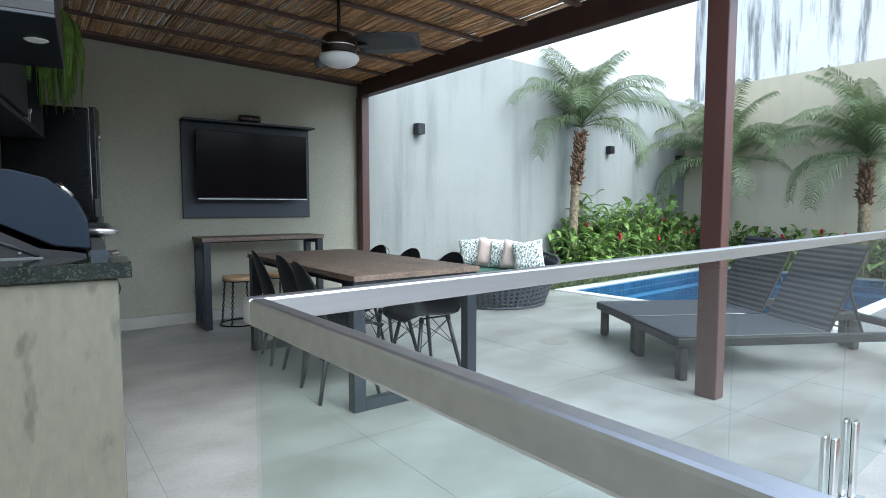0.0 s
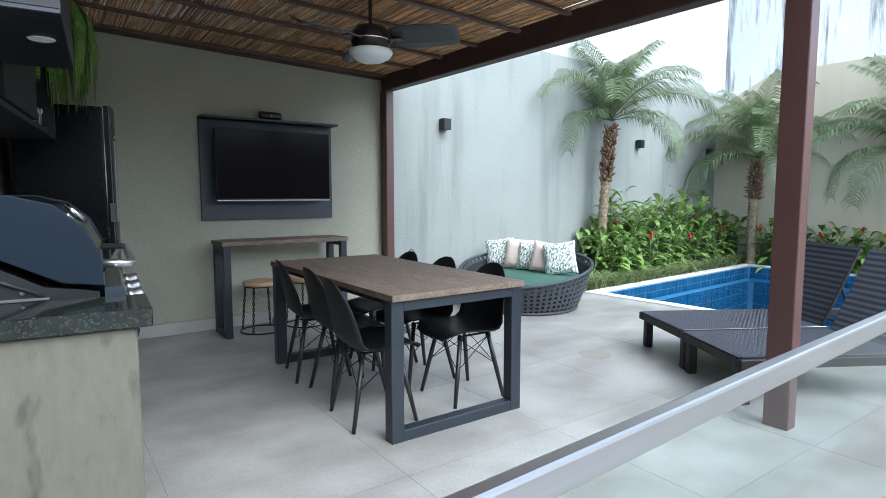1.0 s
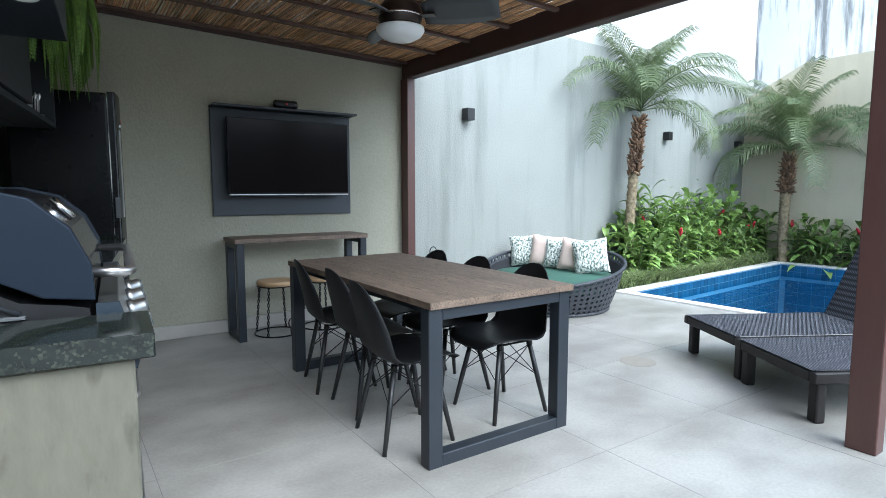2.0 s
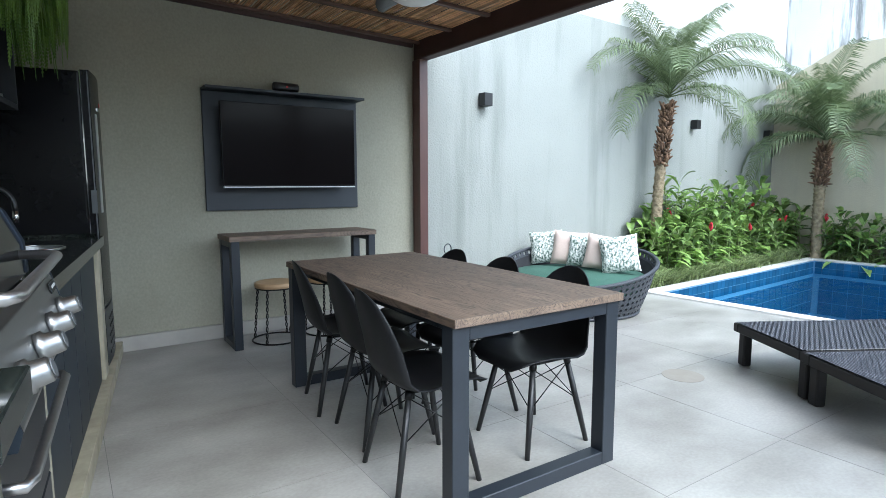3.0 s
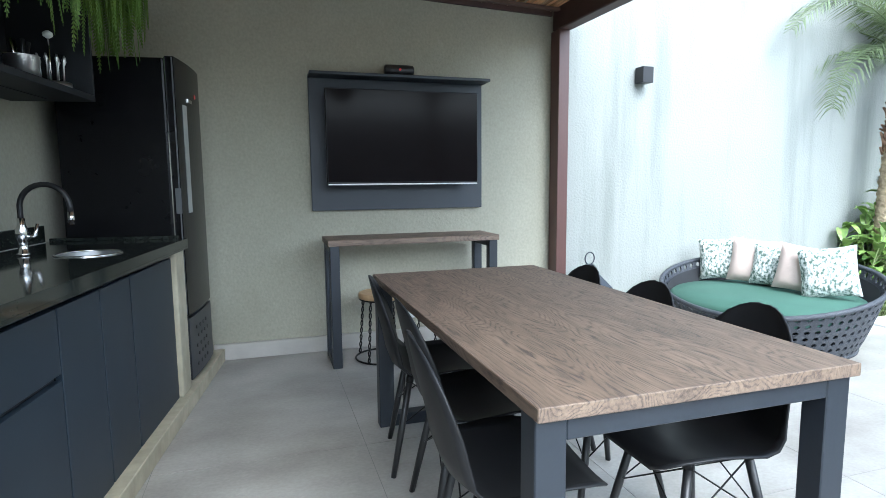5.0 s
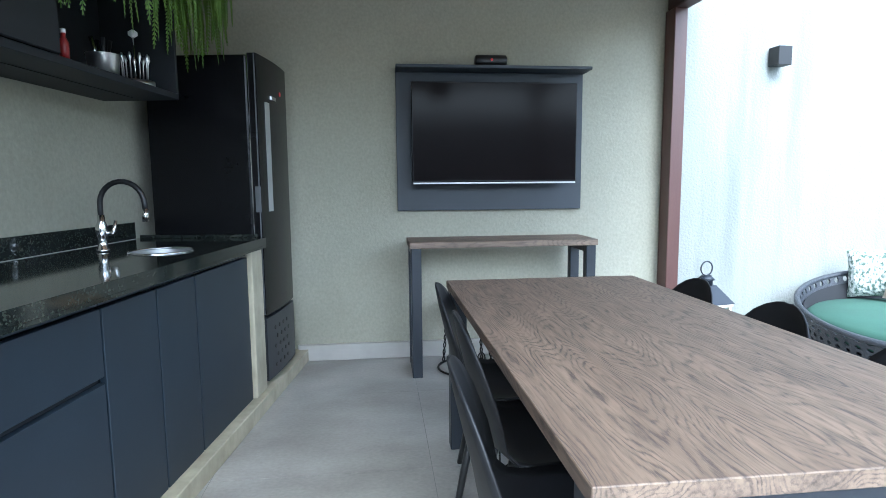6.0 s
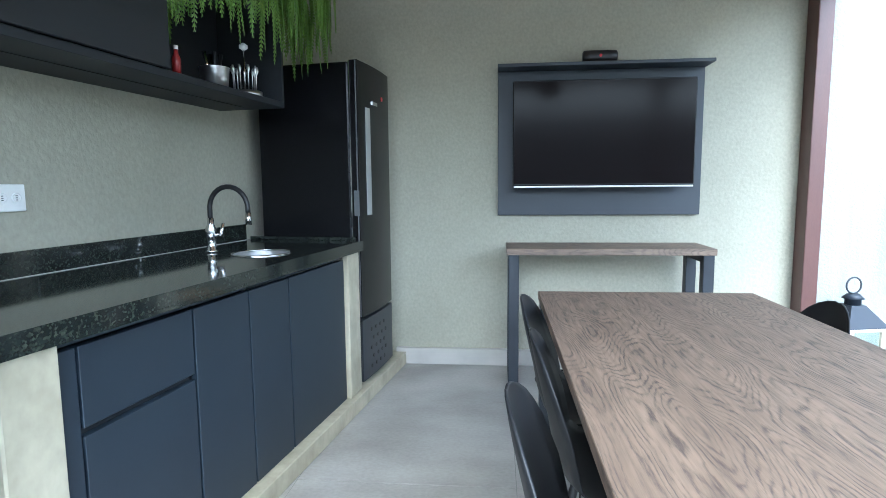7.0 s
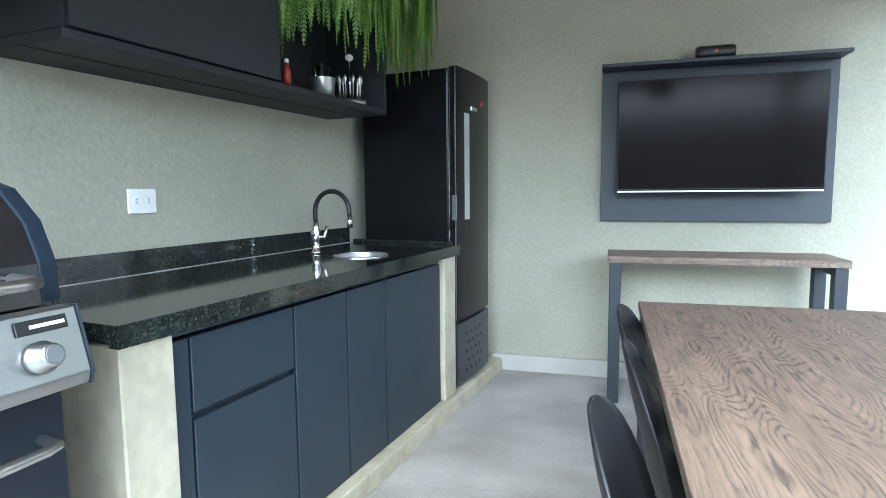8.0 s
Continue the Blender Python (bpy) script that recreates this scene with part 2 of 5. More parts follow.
M_FLORAL = material("palm_print_cotton", (0.82, 0.83, 0.79), 0.9, second=(0.09, 0.14, 0.11), scale=48, detail=6, stretch=(1, 1, 0.75), contrast=0.11, bump=0.15)
M_SLING = material("woven_sling", (0.045, 0.047, 0.058), 0.6, second=(0.026, 0.028, 0.036), scale=90, contrast=0.12, bump=0.6, bump_scale=200)
sling_nodes, sling_links = M_SLING.node_tree.nodes, M_SLING.node_tree.links
sling_coord = sling_nodes.new("ShaderNodeTexCoord")
ribs = []
for direction in ("X", "Y"):
    rib = sling_nodes.new("ShaderNodeTexWave")
    rib.bands_direction = direction
    rib.inputs["Scale"].default_value = 17.0 if direction == "X" else 20.0
    sling_links.new(sling_coord.outputs["Object"], rib.inputs["Vector"])
    ribs.append(rib)
cross = sling_nodes.new("ShaderNodeMath")
cross.operation = "MULTIPLY"
sling_links.new(ribs[0].outputs["Fac"], cross.inputs[0])
sling_links.new(ribs[1].outputs["Fac"], cross.inputs[1])
weave_mix = sling_nodes.new("ShaderNodeMix")
weave_mix.data_type = "RGBA"
sling_shader = sling_nodes["Principled BSDF"]
sling_links.new(cross.outputs[0], weave_mix.inputs["Factor"])
sling_links.new(sling_shader.inputs["Base Color"].links[0].from_socket, weave_mix.inputs["A"])
weave_mix.inputs["B"].default_value = (0.30, 0.31, 0.355, 1)
sling_links.new(weave_mix.outputs["Result"], sling_shader.inputs["Base Color"])
M_LOUNGE = material("dark_brown_aluminium", (0.018, 0.0155, 0.015), 0.55, spec=0.3)
M_COPING = material("pale_coping", (0.66, 0.645, 0.61), 0.7, second=(0.58, 0.565, 0.53), scale=5, fine=0.1)
M_TILE = material("blue_pool_tile", (0.022, 0.098, 0.20), 0.15, second=(0.016, 0.07, 0.155), scale=5, random_value=0.22)
M_TILEJOINT = material("pale_blue_grout", (0.13, 0.26, 0.40), 0.8)
M_SOIL = material("dark_soil", (0.05, 0.038, 0.028), 0.95, fine=0.3, bump=0.8, bump_scale=30)
M_TRUNK = material("palm_bark", (0.37, 0.30, 0.19), 0.9, second=(0.15, 0.115, 0.07), scale=22, fine=0.3, bump=0.9, bump_scale=40)
M_BOOT = material("palm_boots", (0.24, 0.145, 0.085), 0.9, second=(0.08, 0.045, 0.028), scale=18, random_value=0.4, island=True, bump=0.8)
M_FROND = leafy("palm_frond", (0.19, 0.235, 0.115), (0.10, 0.14, 0.06))
M_GINGER = leafy("ginger_leaf", (0.29, 0.40, 0.10), (0.11, 0.205, 0.065), 0.35, 0.6)
M_BRACT = material("red_bract", (0.55, 0.02, 0.04), 0.5)
M_GRASS = leafy("mondo_grass", (0.36, 0.42, 0.20), (0.19, 0.25, 0.10), 0.4, 0.5)
M_FERN = leafy("fern", (0.20, 0.32, 0.055), (0.08, 0.17, 0.03))
M_DECK = material("red_wood_deck", (0.20, 0.09, 0.05), 0.55, second=(0.13, 0.055, 0.03), scale=4, stretch=(0.4, 6, 6), fine=0.3)
M_GLASS = glass("clear_glass", (0.95, 0.98, 0.972))
M_WATER = glass("pool_water", (0.62, 0.86, 0.95), 0.02)
wnodes, wlinks = M_WATER.node_tree.nodes, M_WATER.node_tree.links
ripple, wave = wnodes.new("ShaderNodeTexNoise"), wnodes.new("ShaderNodeBump")
ripple.inputs["Scale"].default_value, ripple.inputs["Detail"].default_value = 7.0, 3.0
wave.inputs["Strength"].default_value, wave.inputs["Distance"].default_value = 0.9, 0.08
wlinks.new(ripple.outputs["Fac"], wave.inputs["Height"])
for shader_node in wnodes:
    if shader_node.type in ("BSDF_GLOSSY", "LAYER_WEIGHT"):
        wlinks.new(wave.outputs[0], shader_node.inputs["Normal"])
M_LANT = material("blue_grey_tin", (0.013, 0.019, 0.030), 0.5)
M_CREAM = material("cream_wood", (0.6, 0.55, 0.45), 0.6)


# ---- building helpers ----
def link(name, bm, mat, smooth=False):
    data = bpy.data.meshes.new(name)
    if smooth:
        for f in bm.faces:
            f.smooth = True
    bm.normal_update()
    bm.to_mesh(data)
    bm.free()
    data.materials.append(mat)
    return new(name, data)


def part(name, bm, mat, parent, label="", smooth=False):
    ob = link(name, bm, mat, smooth)
    ob.parent = parent
    return tagged(ob, label)


def share(name, data, parent, m):
    """One more piece on mesh data that is already there."""
    ob = new(name, data)
    ob.parent = parent
    ob.matrix_basis = m
    return ob


def thing(name, label, category, m=Matrix(), group=""):
    ob = new(name)
    ob.empty_display_size = 0.1
    ob.matrix_basis = m
    return tagged(ob, label, category, group)


def structure(name, bm, mat, label="", category="", smooth=False, m=Matrix()):
    ob = link(name, bm, mat, smooth)
    ob.matrix_basis = m
    return tagged(ob, label, category or name.split("_")[0], kind="structure")


def add_box(bm, lo, hi, bevel=0.0, m=None, segments=1):
    lo, hi = Vector(lo), Vector(hi)
    made = bmesh.ops.create_cube(bm, size=1)["verts"]
    size, mid = hi - lo, (hi + lo) / 2
    for v in made:
        v.co = Vector([v.co[i] * size[i] + mid[i] for i in range(3)])
    if bevel:
        edges = list({e for v in made for e in v.link_edges})
        made = list({v for f in bmesh.ops.bevel(bm, geom=edges, offset=bevel, segments=segments, affect="EDGES", profile=0.5)["faces"] for v in f.verts} | {v for v in made if v.is_valid})
    if m is not None:
        bmesh.ops.transform(bm, matrix=m, verts=[v for v in made if v.is_valid])
    return bm


def box(lo, hi, bevel=0.0, m=None, segments=1):
    return add_box(bmesh.new(), lo, hi, bevel, m, segments)


def add_tube(bm, points, radius, sides=8, cap=True, closed=False):
    """A round bar along points; radius is a number or one for each point."""
    points = [Vector(p) for p in points]
    n = len(points)
    radii = radius if isinstance(radius, (list, tuple)) else [radius] * n
    rings, side = [], None
    for i, p in enumerate(points):
        a = points[i - 1] if (i or closed) else p
        b = points[(i + 1) % n] if (i < n - 1 or closed) else p
        way = (b - a).normalized()
        if side is None:
            side = way.orthogonal().normalized()
        side = (side - way * side.dot(way)).normalized()
        up = way.cross(side)
        rings.append([bm.verts.new(p + (side * math.cos(k * math.tau / sides) + up * math.sin(k * math.tau / sides)) * radii[i]) for k in range(sides)])
    for i in range(n if closed else n - 1):
        a, b = rings[i], rings[(i + 1) % n]
        for k in range(sides):
            f = bm.faces.new((a[k], a[(k + 1) % sides], b[(k + 1) % sides], b[k]))
            f.smooth = True
    if cap and not closed:
        bm.faces.new(rings[0][::-1])
        bm.faces.new(rings[-1])
    return bm


def tube(points, radius, sides=8, closed=False):
    return add_tube(bmesh.new(), points, radius, sides, closed=closed)


def lathe(profile, sides=24, m=None, cap=True):
    """A turned body from (radius, height) pairs."""
    bm = bmesh.new()
    rings = [[bm.verts.new((r * math.cos(k * math.tau / sides), r * math.sin(k * math.tau / sides), z)) for k in range(sides)] for r, z in profile]
    for a, b in zip(rings, rings[1:]):
        for k in range(sides):
            f = bm.faces.new((a[k], a[(k + 1) % sides], b[(k + 1) % sides], b[k]))
            f.smooth = True
    if cap:
        bm.faces.new(rings[0][::-1])
        bm.faces.new(rings[-1])
    if m is not None:
        bm.transform(m)
    return bm


def prism(outline, y0, y1, bevel=0.0):
    """A body with an outline of (x, z) pairs, drawn out along y."""
    bm = bmesh.new()
    a = [bm.verts.new((x, y0, z)) for x, z in outline]
    b = [bm.verts.new((x, y1, z)) for x, z in outline]
    n = len(a)
    bm.faces.new(a)
    bm.faces.new(b[::-1])
    for i in range(n):
        bm.faces.new((a[i], b[i], b[(i + 1) % n], a[(i + 1) % n]))
    bmesh.ops.recalc_face_normals(bm, faces=bm.faces)
    if bevel:
        bmesh.ops.bevel(bm, geom=bm.edges[:], offset=bevel, segments=2, affect="EDGES", profile=0.5)
    return bm


def sheet(grid, thickness=0.0):
    """A surface through rows of points, with some thickness along its normals."""
    bm = bmesh.new()
    vs = [[bm.verts.new(p) for p in row] for row in grid]
    for i in range(len(vs) - 1):
        for j in range(len(vs[0]) - 1):
            bm.faces.new((vs[i][j], vs[i][j + 1], vs[i + 1][j + 1], vs[i + 1][j]))
    if thickness:
        bm.normal_update()
        bmesh.ops.solidify(bm, geom=bm.faces[:], thickness=thickness)
    for f in bm.faces:
        f.smooth = True
    return bm


KITCHEN = pose(1.337, 5.392, 0, 0, 0, -7.6)   # front far corner of the counter; local y runs along it
GRILL = pose(1.083, 2.42, 0.012, 0, 0, -4.6)   # near front corner of the grill
TV_Y, END_X = 6.17, 11.85
YARD = pose(4.03, 6.126, 0, 0, 0, 4.57)   # near end of the yard wall; local x runs along it
POOL_TURN = Matrix.Translation((6.6, 5.48, 0)) @ Matrix.Rotation(radians(4), 4, "Z") @ Matrix.Translation((-6.63, -5.49, 0))
CEILING, FALL = 2.68, 0.036   # height of the reed at x = 0, and its fall towards the beam


def reed_height(x):
    return CEILING - FALL * x


def yard_y(x):
    return 6.126 + 0.08 * (x - 4.03)



def prism_z(outline, z0, z1, bevel=0.0):
    """A body with a plan of (x, y) pairs."""
    bm = prism([(x, y) for x, y in outline], z0, z1, bevel)
    bm.transform(Matrix(((1, 0, 0, 0), (0, 0, 1, 0), (0, 1, 0, 0), (0, 0, 0, 1))))
    bmesh.ops.recalc_face_normals(bm, faces=bm.faces)
    return bm


# ---- ground, floor and pool ----
POOL = (6.78, 2.4, 11.2, 5.34)   # inner edges of the basin
COPE = 0.15


def ring_of_boxes(bm, outer, inner, z0, z1, bevel=0.0):
    add_box(bm, (outer[0], outer[1], z0), (inner[0], outer[3], z1), bevel)
    add_box(bm, (inner[2], outer[1], z0), (outer[2], outer[3], z1), bevel)
    add_box(bm, (inner[0], outer[1], z0), (inner[2], inner[1], z1), bevel)
    add_box(bm, (inner[0], inner[3], z0), (inner[2], outer[3], z1), bevel)
    return bm


def ring_slab(outer, inner, z0, z1):
    """A slab with a four-cornered hole; both outlines run the same way round."""
    bm = bmesh.new()
    rings = [[bm.verts.new((x, y, z)) for x, y in line] for z in (z0, z1) for line in (outer, inner)]
    for k in range(4):
        n = (k + 1) % 4
        for a, b in ((2, 3), (1, 0), (0, 2), (3, 1)):
            bm.faces.new((rings[a][k], rings[a][n], rings[b][n], rings[b][k]))
    return bm


def rect(x0, y0, x1, y1):
    return [(x0, y0), (x1, y0), (x1, y1), (x0, y1)]


hole = [tuple((POOL_TURN @ Vector((x, y, 0)))[:2]) for x, y in rect(POOL[0] - 0.02, POOL[1] - 0.02, POOL[2] + 0.02, POOL[3] + 0.02)]
structure("ground", ring_slab(rect(-150, -150, 170, 170), hole, -0.3, -0.055), M_SOIL, "dark bare earth under the paving", "ground")
paved = [tuple((POOL_TURN @ Vector((x, y, 0)))[:2]) for x, y in ((POOL[2] + COPE, -6.5), (POOL[2] + COPE, POOL[3] + COPE), (POOL[0] - COPE, POOL[3] + COPE))]
floor = structure("floor", ring_slab([(-1.5, -8.0), paved[0], paved[1], (-1.5, paved[2][1])], hole, -0.05, -0.0012), M_GROUT, "pale grey porcelain tiled terrace floor", "floor")
add_floor = prism_z([(-1.5, 5.4795), (6.58, 5.4795), (6.53, yard_y(6.53)), (4.03, 6.17), (-1.5, 6.17)], -0.05, -0.0013)
structure("floor_back", add_floor, M_GROUT, "pale grey tiled terrace floor by the wall", "floor")
basin = bmesh.new()
x0, y0, x1, y1 = POOL
for lo, hi in (((x0 - 0.02, y0 - 0.02, -0.95), (x1 + 0.02, y1 + 0.02, -0.9)), ((x0 - 0.02, y0 - 0.02, -0.9), (x0, y1 + 0.02, -0.012)), ((x1, y0 - 0.02, -0.9), (x1 + 0.02, y1 + 0.02, -0.012)),
               ((x0, y0 - 0.02, -0.9), (x1, y0, -0.012)), ((x0, y1, -0.9), (x1, y1 + 0.02, -0.012))):
    add_box(basin, lo, hi)
pool = structure("pool_basin", basin, M_TILEJOINT, "swimming pool basin lined with deep blue tiles", "pool", m=POOL_TURN)
coping = structure("pool_coping", ring_of_boxes(bmesh.new(), (x0 - COPE, y0 - COPE, x1 + COPE, y1 + COPE), (x0 - 0.01, y0 - 0.01, x1 + 0.01, y1 + 0.01), -0.008, 0.022, 0.006), M_COPING, "pale stone coping round the pool", "coping", m=POOL_TURN)
water = bmesh.new()
bmesh.ops.create_grid(water, x_segments=1, y_segments=1, size=0.5)
water.transform(Matrix.Translation(((x0 + x1) / 2, (y0 + y1) / 2, -0.17)) @ Matrix.Diagonal((x1 - x0, y1 - y0, 1, 1)))
structure("water", water, M_WATER, "clear blue pool water with small ripples", "water", m=POOL_TURN).visible_shadow = False
drain = thing("drain_lid", "round flush lid in the terrace floor", "drain", pose(4.445, 3.517, 0))
part("plate", lathe([(0.13, 0.0), (0.129, 0.0012)], 28), material("stained_tile", (0.30, 0.272, 0.232), 0.4, second=(0.25, 0.225, 0.19), scale=14), drain)
structure("deck", box((3.4, 0.45, -0.004), (6.2, 0.86, 0.012), 0.004), M_DECK, "reddish wooden deck strip by the glass fence", "deck")

# ---- walls ----
structure("wall_tv", box((0.2, TV_Y, -0.05), (4.04, TV_Y + 0.25, 2.8)), M_WALL, "olive grey rough rendered wall", "wall")
structure("wall_kitchen", box((-0.9, -13.5, -0.05), (-0.69, 0.9, 2.8)), M_WALL, "olive grey rendered kitchen wall", "wall", m=KITCHEN)
structure("wall_yard", box((0.0, 0.0, -0.05), (8.2, 0.2, 3.23), 0.004), M_YARD, "pale grey-green rendered yard wall with rain streaks", "wall", m=YARD)
structure("wall_yard_upper", box((-0.5, 0.025, 3.23), (8.2, 0.2, 6.2)), M_UPPER, "paler upper course of the yard wall", "wall", m=YARD)
far_wall = prism([(-8.0, -0.05), (-8.0, 3.5), (5.75, 3.45), (yard_y(END_X) - 0.004, 2.95), (yard_y(END_X) - 0.004, -0.05)], 0, 0.2)
far_wall.transform(Matrix(((0, 1, 0, END_X), (1, 0, 0, 0), (0, 0, 1, 0), (0, 0, 0, 1))))
bmesh.ops.recalc_face_normals(far_wall, faces=far_wall.faces)
structure("wall_end", far_wall, M_BEIGE, "sand coloured rendered wall behind the palms", "wall")
# Added wall out of view; it shapes low sky light and the screen's reflection.
structure("wall_house", box((-3.0, -8.25, -0.05), (END_X, -8.0, 3.4)), M_UNSEEN_WALL, "white rendered wall added unseen behind the camera", "wall")
old = prism([(-0.2, 0), (-0.2, 6.6), (4.1, 5.7), (5.0, 4.8), (5.0, 0)], 0, 0.4)
old.transform(pose(13.6, 8.0, 0, 0, 0, -90))
neighbour = thing("neighbour_building", "neighbouring white building with black mould streaks", "building")
part("wall", old, M_OLD, neighbour)
part("parapet", box((13.1, 3.1, 3.3), (13.19, 8.3, 3.45), 0.01), M_OLD, neighbour)
skirt = structure("baseboard_tv", box((1.40, TV_Y - 0.035, 0), (3.985, TV_Y - 0.001, 0.112), 0.003), M_SKIRT, "pale stone skirting board", "baseboard")

structure("baseboard_yard", box((0.12, -0.022, 0), (2.45, -0.001, 0.112), 0.003), M_SKIRT, "pale stone skirting board", "baseboard", m=YARD)

# ---- roof of the pergola ----
roof = bmesh.new()
rng = random.Random(4)
x = 0.05
while x < 4.0:
    y = 1.75 - rng.random() * 1.2
    while y < TV_Y - 0.05:
        n = min(TV_Y - 0.01, y + 0.8 + rng.random() * 1.2)
        z = reed_height(x) + 0.012 + rng.random() * 0.014
        r = 0.0042 + rng.random() * 0.004
        add_tube(roof, [(x + rng.uniform(-0.006, 0.006), max(y, 1.75), z), (x + rng.uniform(-0.008, 0.008), n, z + rng.uniform(-0.008, 0.008))], r, 5, cap=False) if n > 1.8 else None
        y = n
    x += 0.0088 + rng.random() * 0.0052
structure("ceiling", roof, M_REED, "woven split reed ceiling in warm brown", "ceiling")
# Unseen sheet added above the reed to cut the daylight leaking through its gaps.
structure("ceiling_cover", prism([(-0.2, reed_height(-0.2) + 0.16), (4.15, reed_height(4.15) + 0.16), (4.15, reed_height(4.15) + 0.17), (-0.2, reed_height(-0.2) + 0.17)], 1.75, TV_Y), glass("light_block_sheet", (0.22, 0.21, 0.19), 0.3), "unseen tinted sheet added over the reed to dim daylight", "roof")
y = 1.88
while y < 6.2:
    structure("trim_batten", prism([(0.02, reed_height(0) - 0.022), (3.99, reed_height(4) - 0.022), (3.99, reed_height(4) + 0.002), (0.02, reed_height(0) + 0.002)], y - 0.022, y + 0.022, 0.003), M_BATTEN, "dark brown wooden roof batten", "batten")
    y += 0.52
structure("trim_wall_batten", prism([(0.4, reed_height(0.4) - 0.03), (3.99, reed_height(4) - 0.03), (3.99, reed_height(4) + 0.01), (0.4, reed_height(0.4) + 0.01)], TV_Y - 0.03, TV_Y - 0.002, 0.003), M_BEAM, "thin dark batten along the wall", "batten")
structure("trim_beam", box((-0.055, -4.45, 2.385), (0.055, 0.04, 2.58), 0.008), M_BEAM, "dark brown painted edge beam of the pergola", "beam", m=pose(4.045, 6.1, 0, 0, 0, 1.35))


def post(x, y, label):
    ob = thing("pergola_post", label, "post", pose(x, y, 0), "pergola posts")
    part("shaft", box((-0.046, -0.066, 0), (0.046, 0.066, 2.385), 0.006, segments=2), M_POST, ob)
    return ob


post(4.142, 1.995, "reddish brown painted steel pergola post on the terrace")
post(4.034, 6.095, "reddish brown painted steel post against the wall end")

# ---- glass fence ----
fence = thing("glass_fence", "frameless glass fence with brushed steel top rail", "fence")
RAIL = 1.050
RX, RY, RW, RH = 1.055, 0.905, 0.010, 0.031   # corner of the two legs, half width and depth of the rail
LEG = pose(RX, RY, 0, 0, 0, 3.2)   # both legs run a little askew
SHORT = pose(RX, RY, 0, 0, 0, 1.5)
part("top_rail", box((-RW, -RW, RAIL - RH), (5.2, RW, RAIL), 0.004, LEG, 2), M_STAIN, fence, "brushed steel square rail")
part("top_rail", box((-RW, -2.4, RAIL - RH), (RW, -RW - 0.002, RAIL), 0.004, SHORT, 2), M_STAIN, fence, "brushed steel square rail")
for a, b in ((0.006, 1.27), (1.282, 2.23), (2.242, 3.8), (3.812, 5.2)):
    part("pane", box((a, -0.005, 0.06), (b, 0.005, RAIL - 0.025), 0.001, LEG), M_GLASS, fence, "clear glass pane").visible_shadow = False
for a, b in ((-2.4, -1.1), (-1.09, -0.012)):
    part("pane", box((-0.005, a, 0.06), (0.005, b, RAIL - 0.025), 0.001, SHORT), M_GLASS, fence, "clear glass pane").visible_shadow = False
for sx in (0.45, 1.0, 2.12, 2.36, 3.15, 3.75, 4.4, 5.0):
    spigot = part("spigot", box((sx - 0.024, -0.025, 0.012), (sx + 0.024, -0.0065, 0.32), 0.004, LEG), M_CHROME, fence, "chrome glass clamp")
    part("cheek", box((sx - 0.024, 0.0065, 0.012), (sx + 0.024, 0.025, 0.32), 0.004, LEG), M_CHROME, spigot)
    part("foot_plate", box((sx - 0.05, -0.05, 0.0), (sx + 0.05, 0.05, 0.012), 0.003, LEG), M_CHROME, spigot)
for sy in (-2.1, -1.4, -0.8, -0.15):
    spigot = part("spigot", box((-0.022, sy - 0.022, 0.0), (-0.007, sy + 0.022, 0.2), 0.004, SHORT), M_CHROME, fence, "chrome glass clamp")
    part("cheek", box((0.007, sy - 0.022, 0.0), (0.022, sy + 0.022, 0.2), 0.004, SHORT), M_CHROME, spigot)


# ---- dining table and console ----
def steel_loop(parent, x, half, height, wide, deep):
    """A closed steel end frame in the y-z plane at x."""
    for side in (-1, 1):
        part("leg", box((x - deep / 2, side * half - (wide if side > 0 else 0), 0), (x + deep / 2, side * half + (wide if side < 0 else 0), height), 0.003), M_STEEL_D, parent)
    part("floor_bar", box((x - deep / 2 + 0.001, -half + wide, 0), (x + deep / 2 - 0.001, half - wide, wide * 0.8), 0.003), M_STEEL_D, parent)
    part("top_bar", box((x - deep / 2 + 0.001, -half + wide, height - wide * 0.75), (x + deep / 2 - 0.001, half - wide, height), 0.003), M_STEEL_D, parent)


table = thing("dining_table", "rustic oak dining table on graphite steel loop frames", "table", pose(2.72, 3.89, 0, 0, 0, 90))
part("tabletop", box((-0.902, -0.445, 0.738), (0.902, 0.445, 0.771), 0.002), M_WOOD, table, "grained oak laminate top")
for end in (-1, 1):
    steel_loop(table, end * 0.845, 0.44, 0.738, 0.075, 0.07)
part("side_rail", box((-0.81, 0.36, 0.70), (0.81, 0.40, 0.738), 0.003), M_STEEL_D, table)
part("side_rail", box((-0.81, -0.40, 0.70), (0.81, -0.36, 0.738), 0.003), M_STEEL_D, table)

console = thing("console_table", "narrow oak console table with graphite steel legs by the wall", "table", pose(2.75, 5.872, 0))
part("tabletop", box((-0.597, -0.187, 0.818), (0.597, 0.187, 0.856), 0.002), M_WOOD, console, "grained oak laminate top")
for end in (-1, 1):
    steel_loop(console, end * 0.555, 0.182, 0.818, 0.06, 0.062)
part("side_rail", box((-0.52, 0.1, 0.79), (0.52, 0.13, 0.818), 0.003), M_STEEL_D, console)


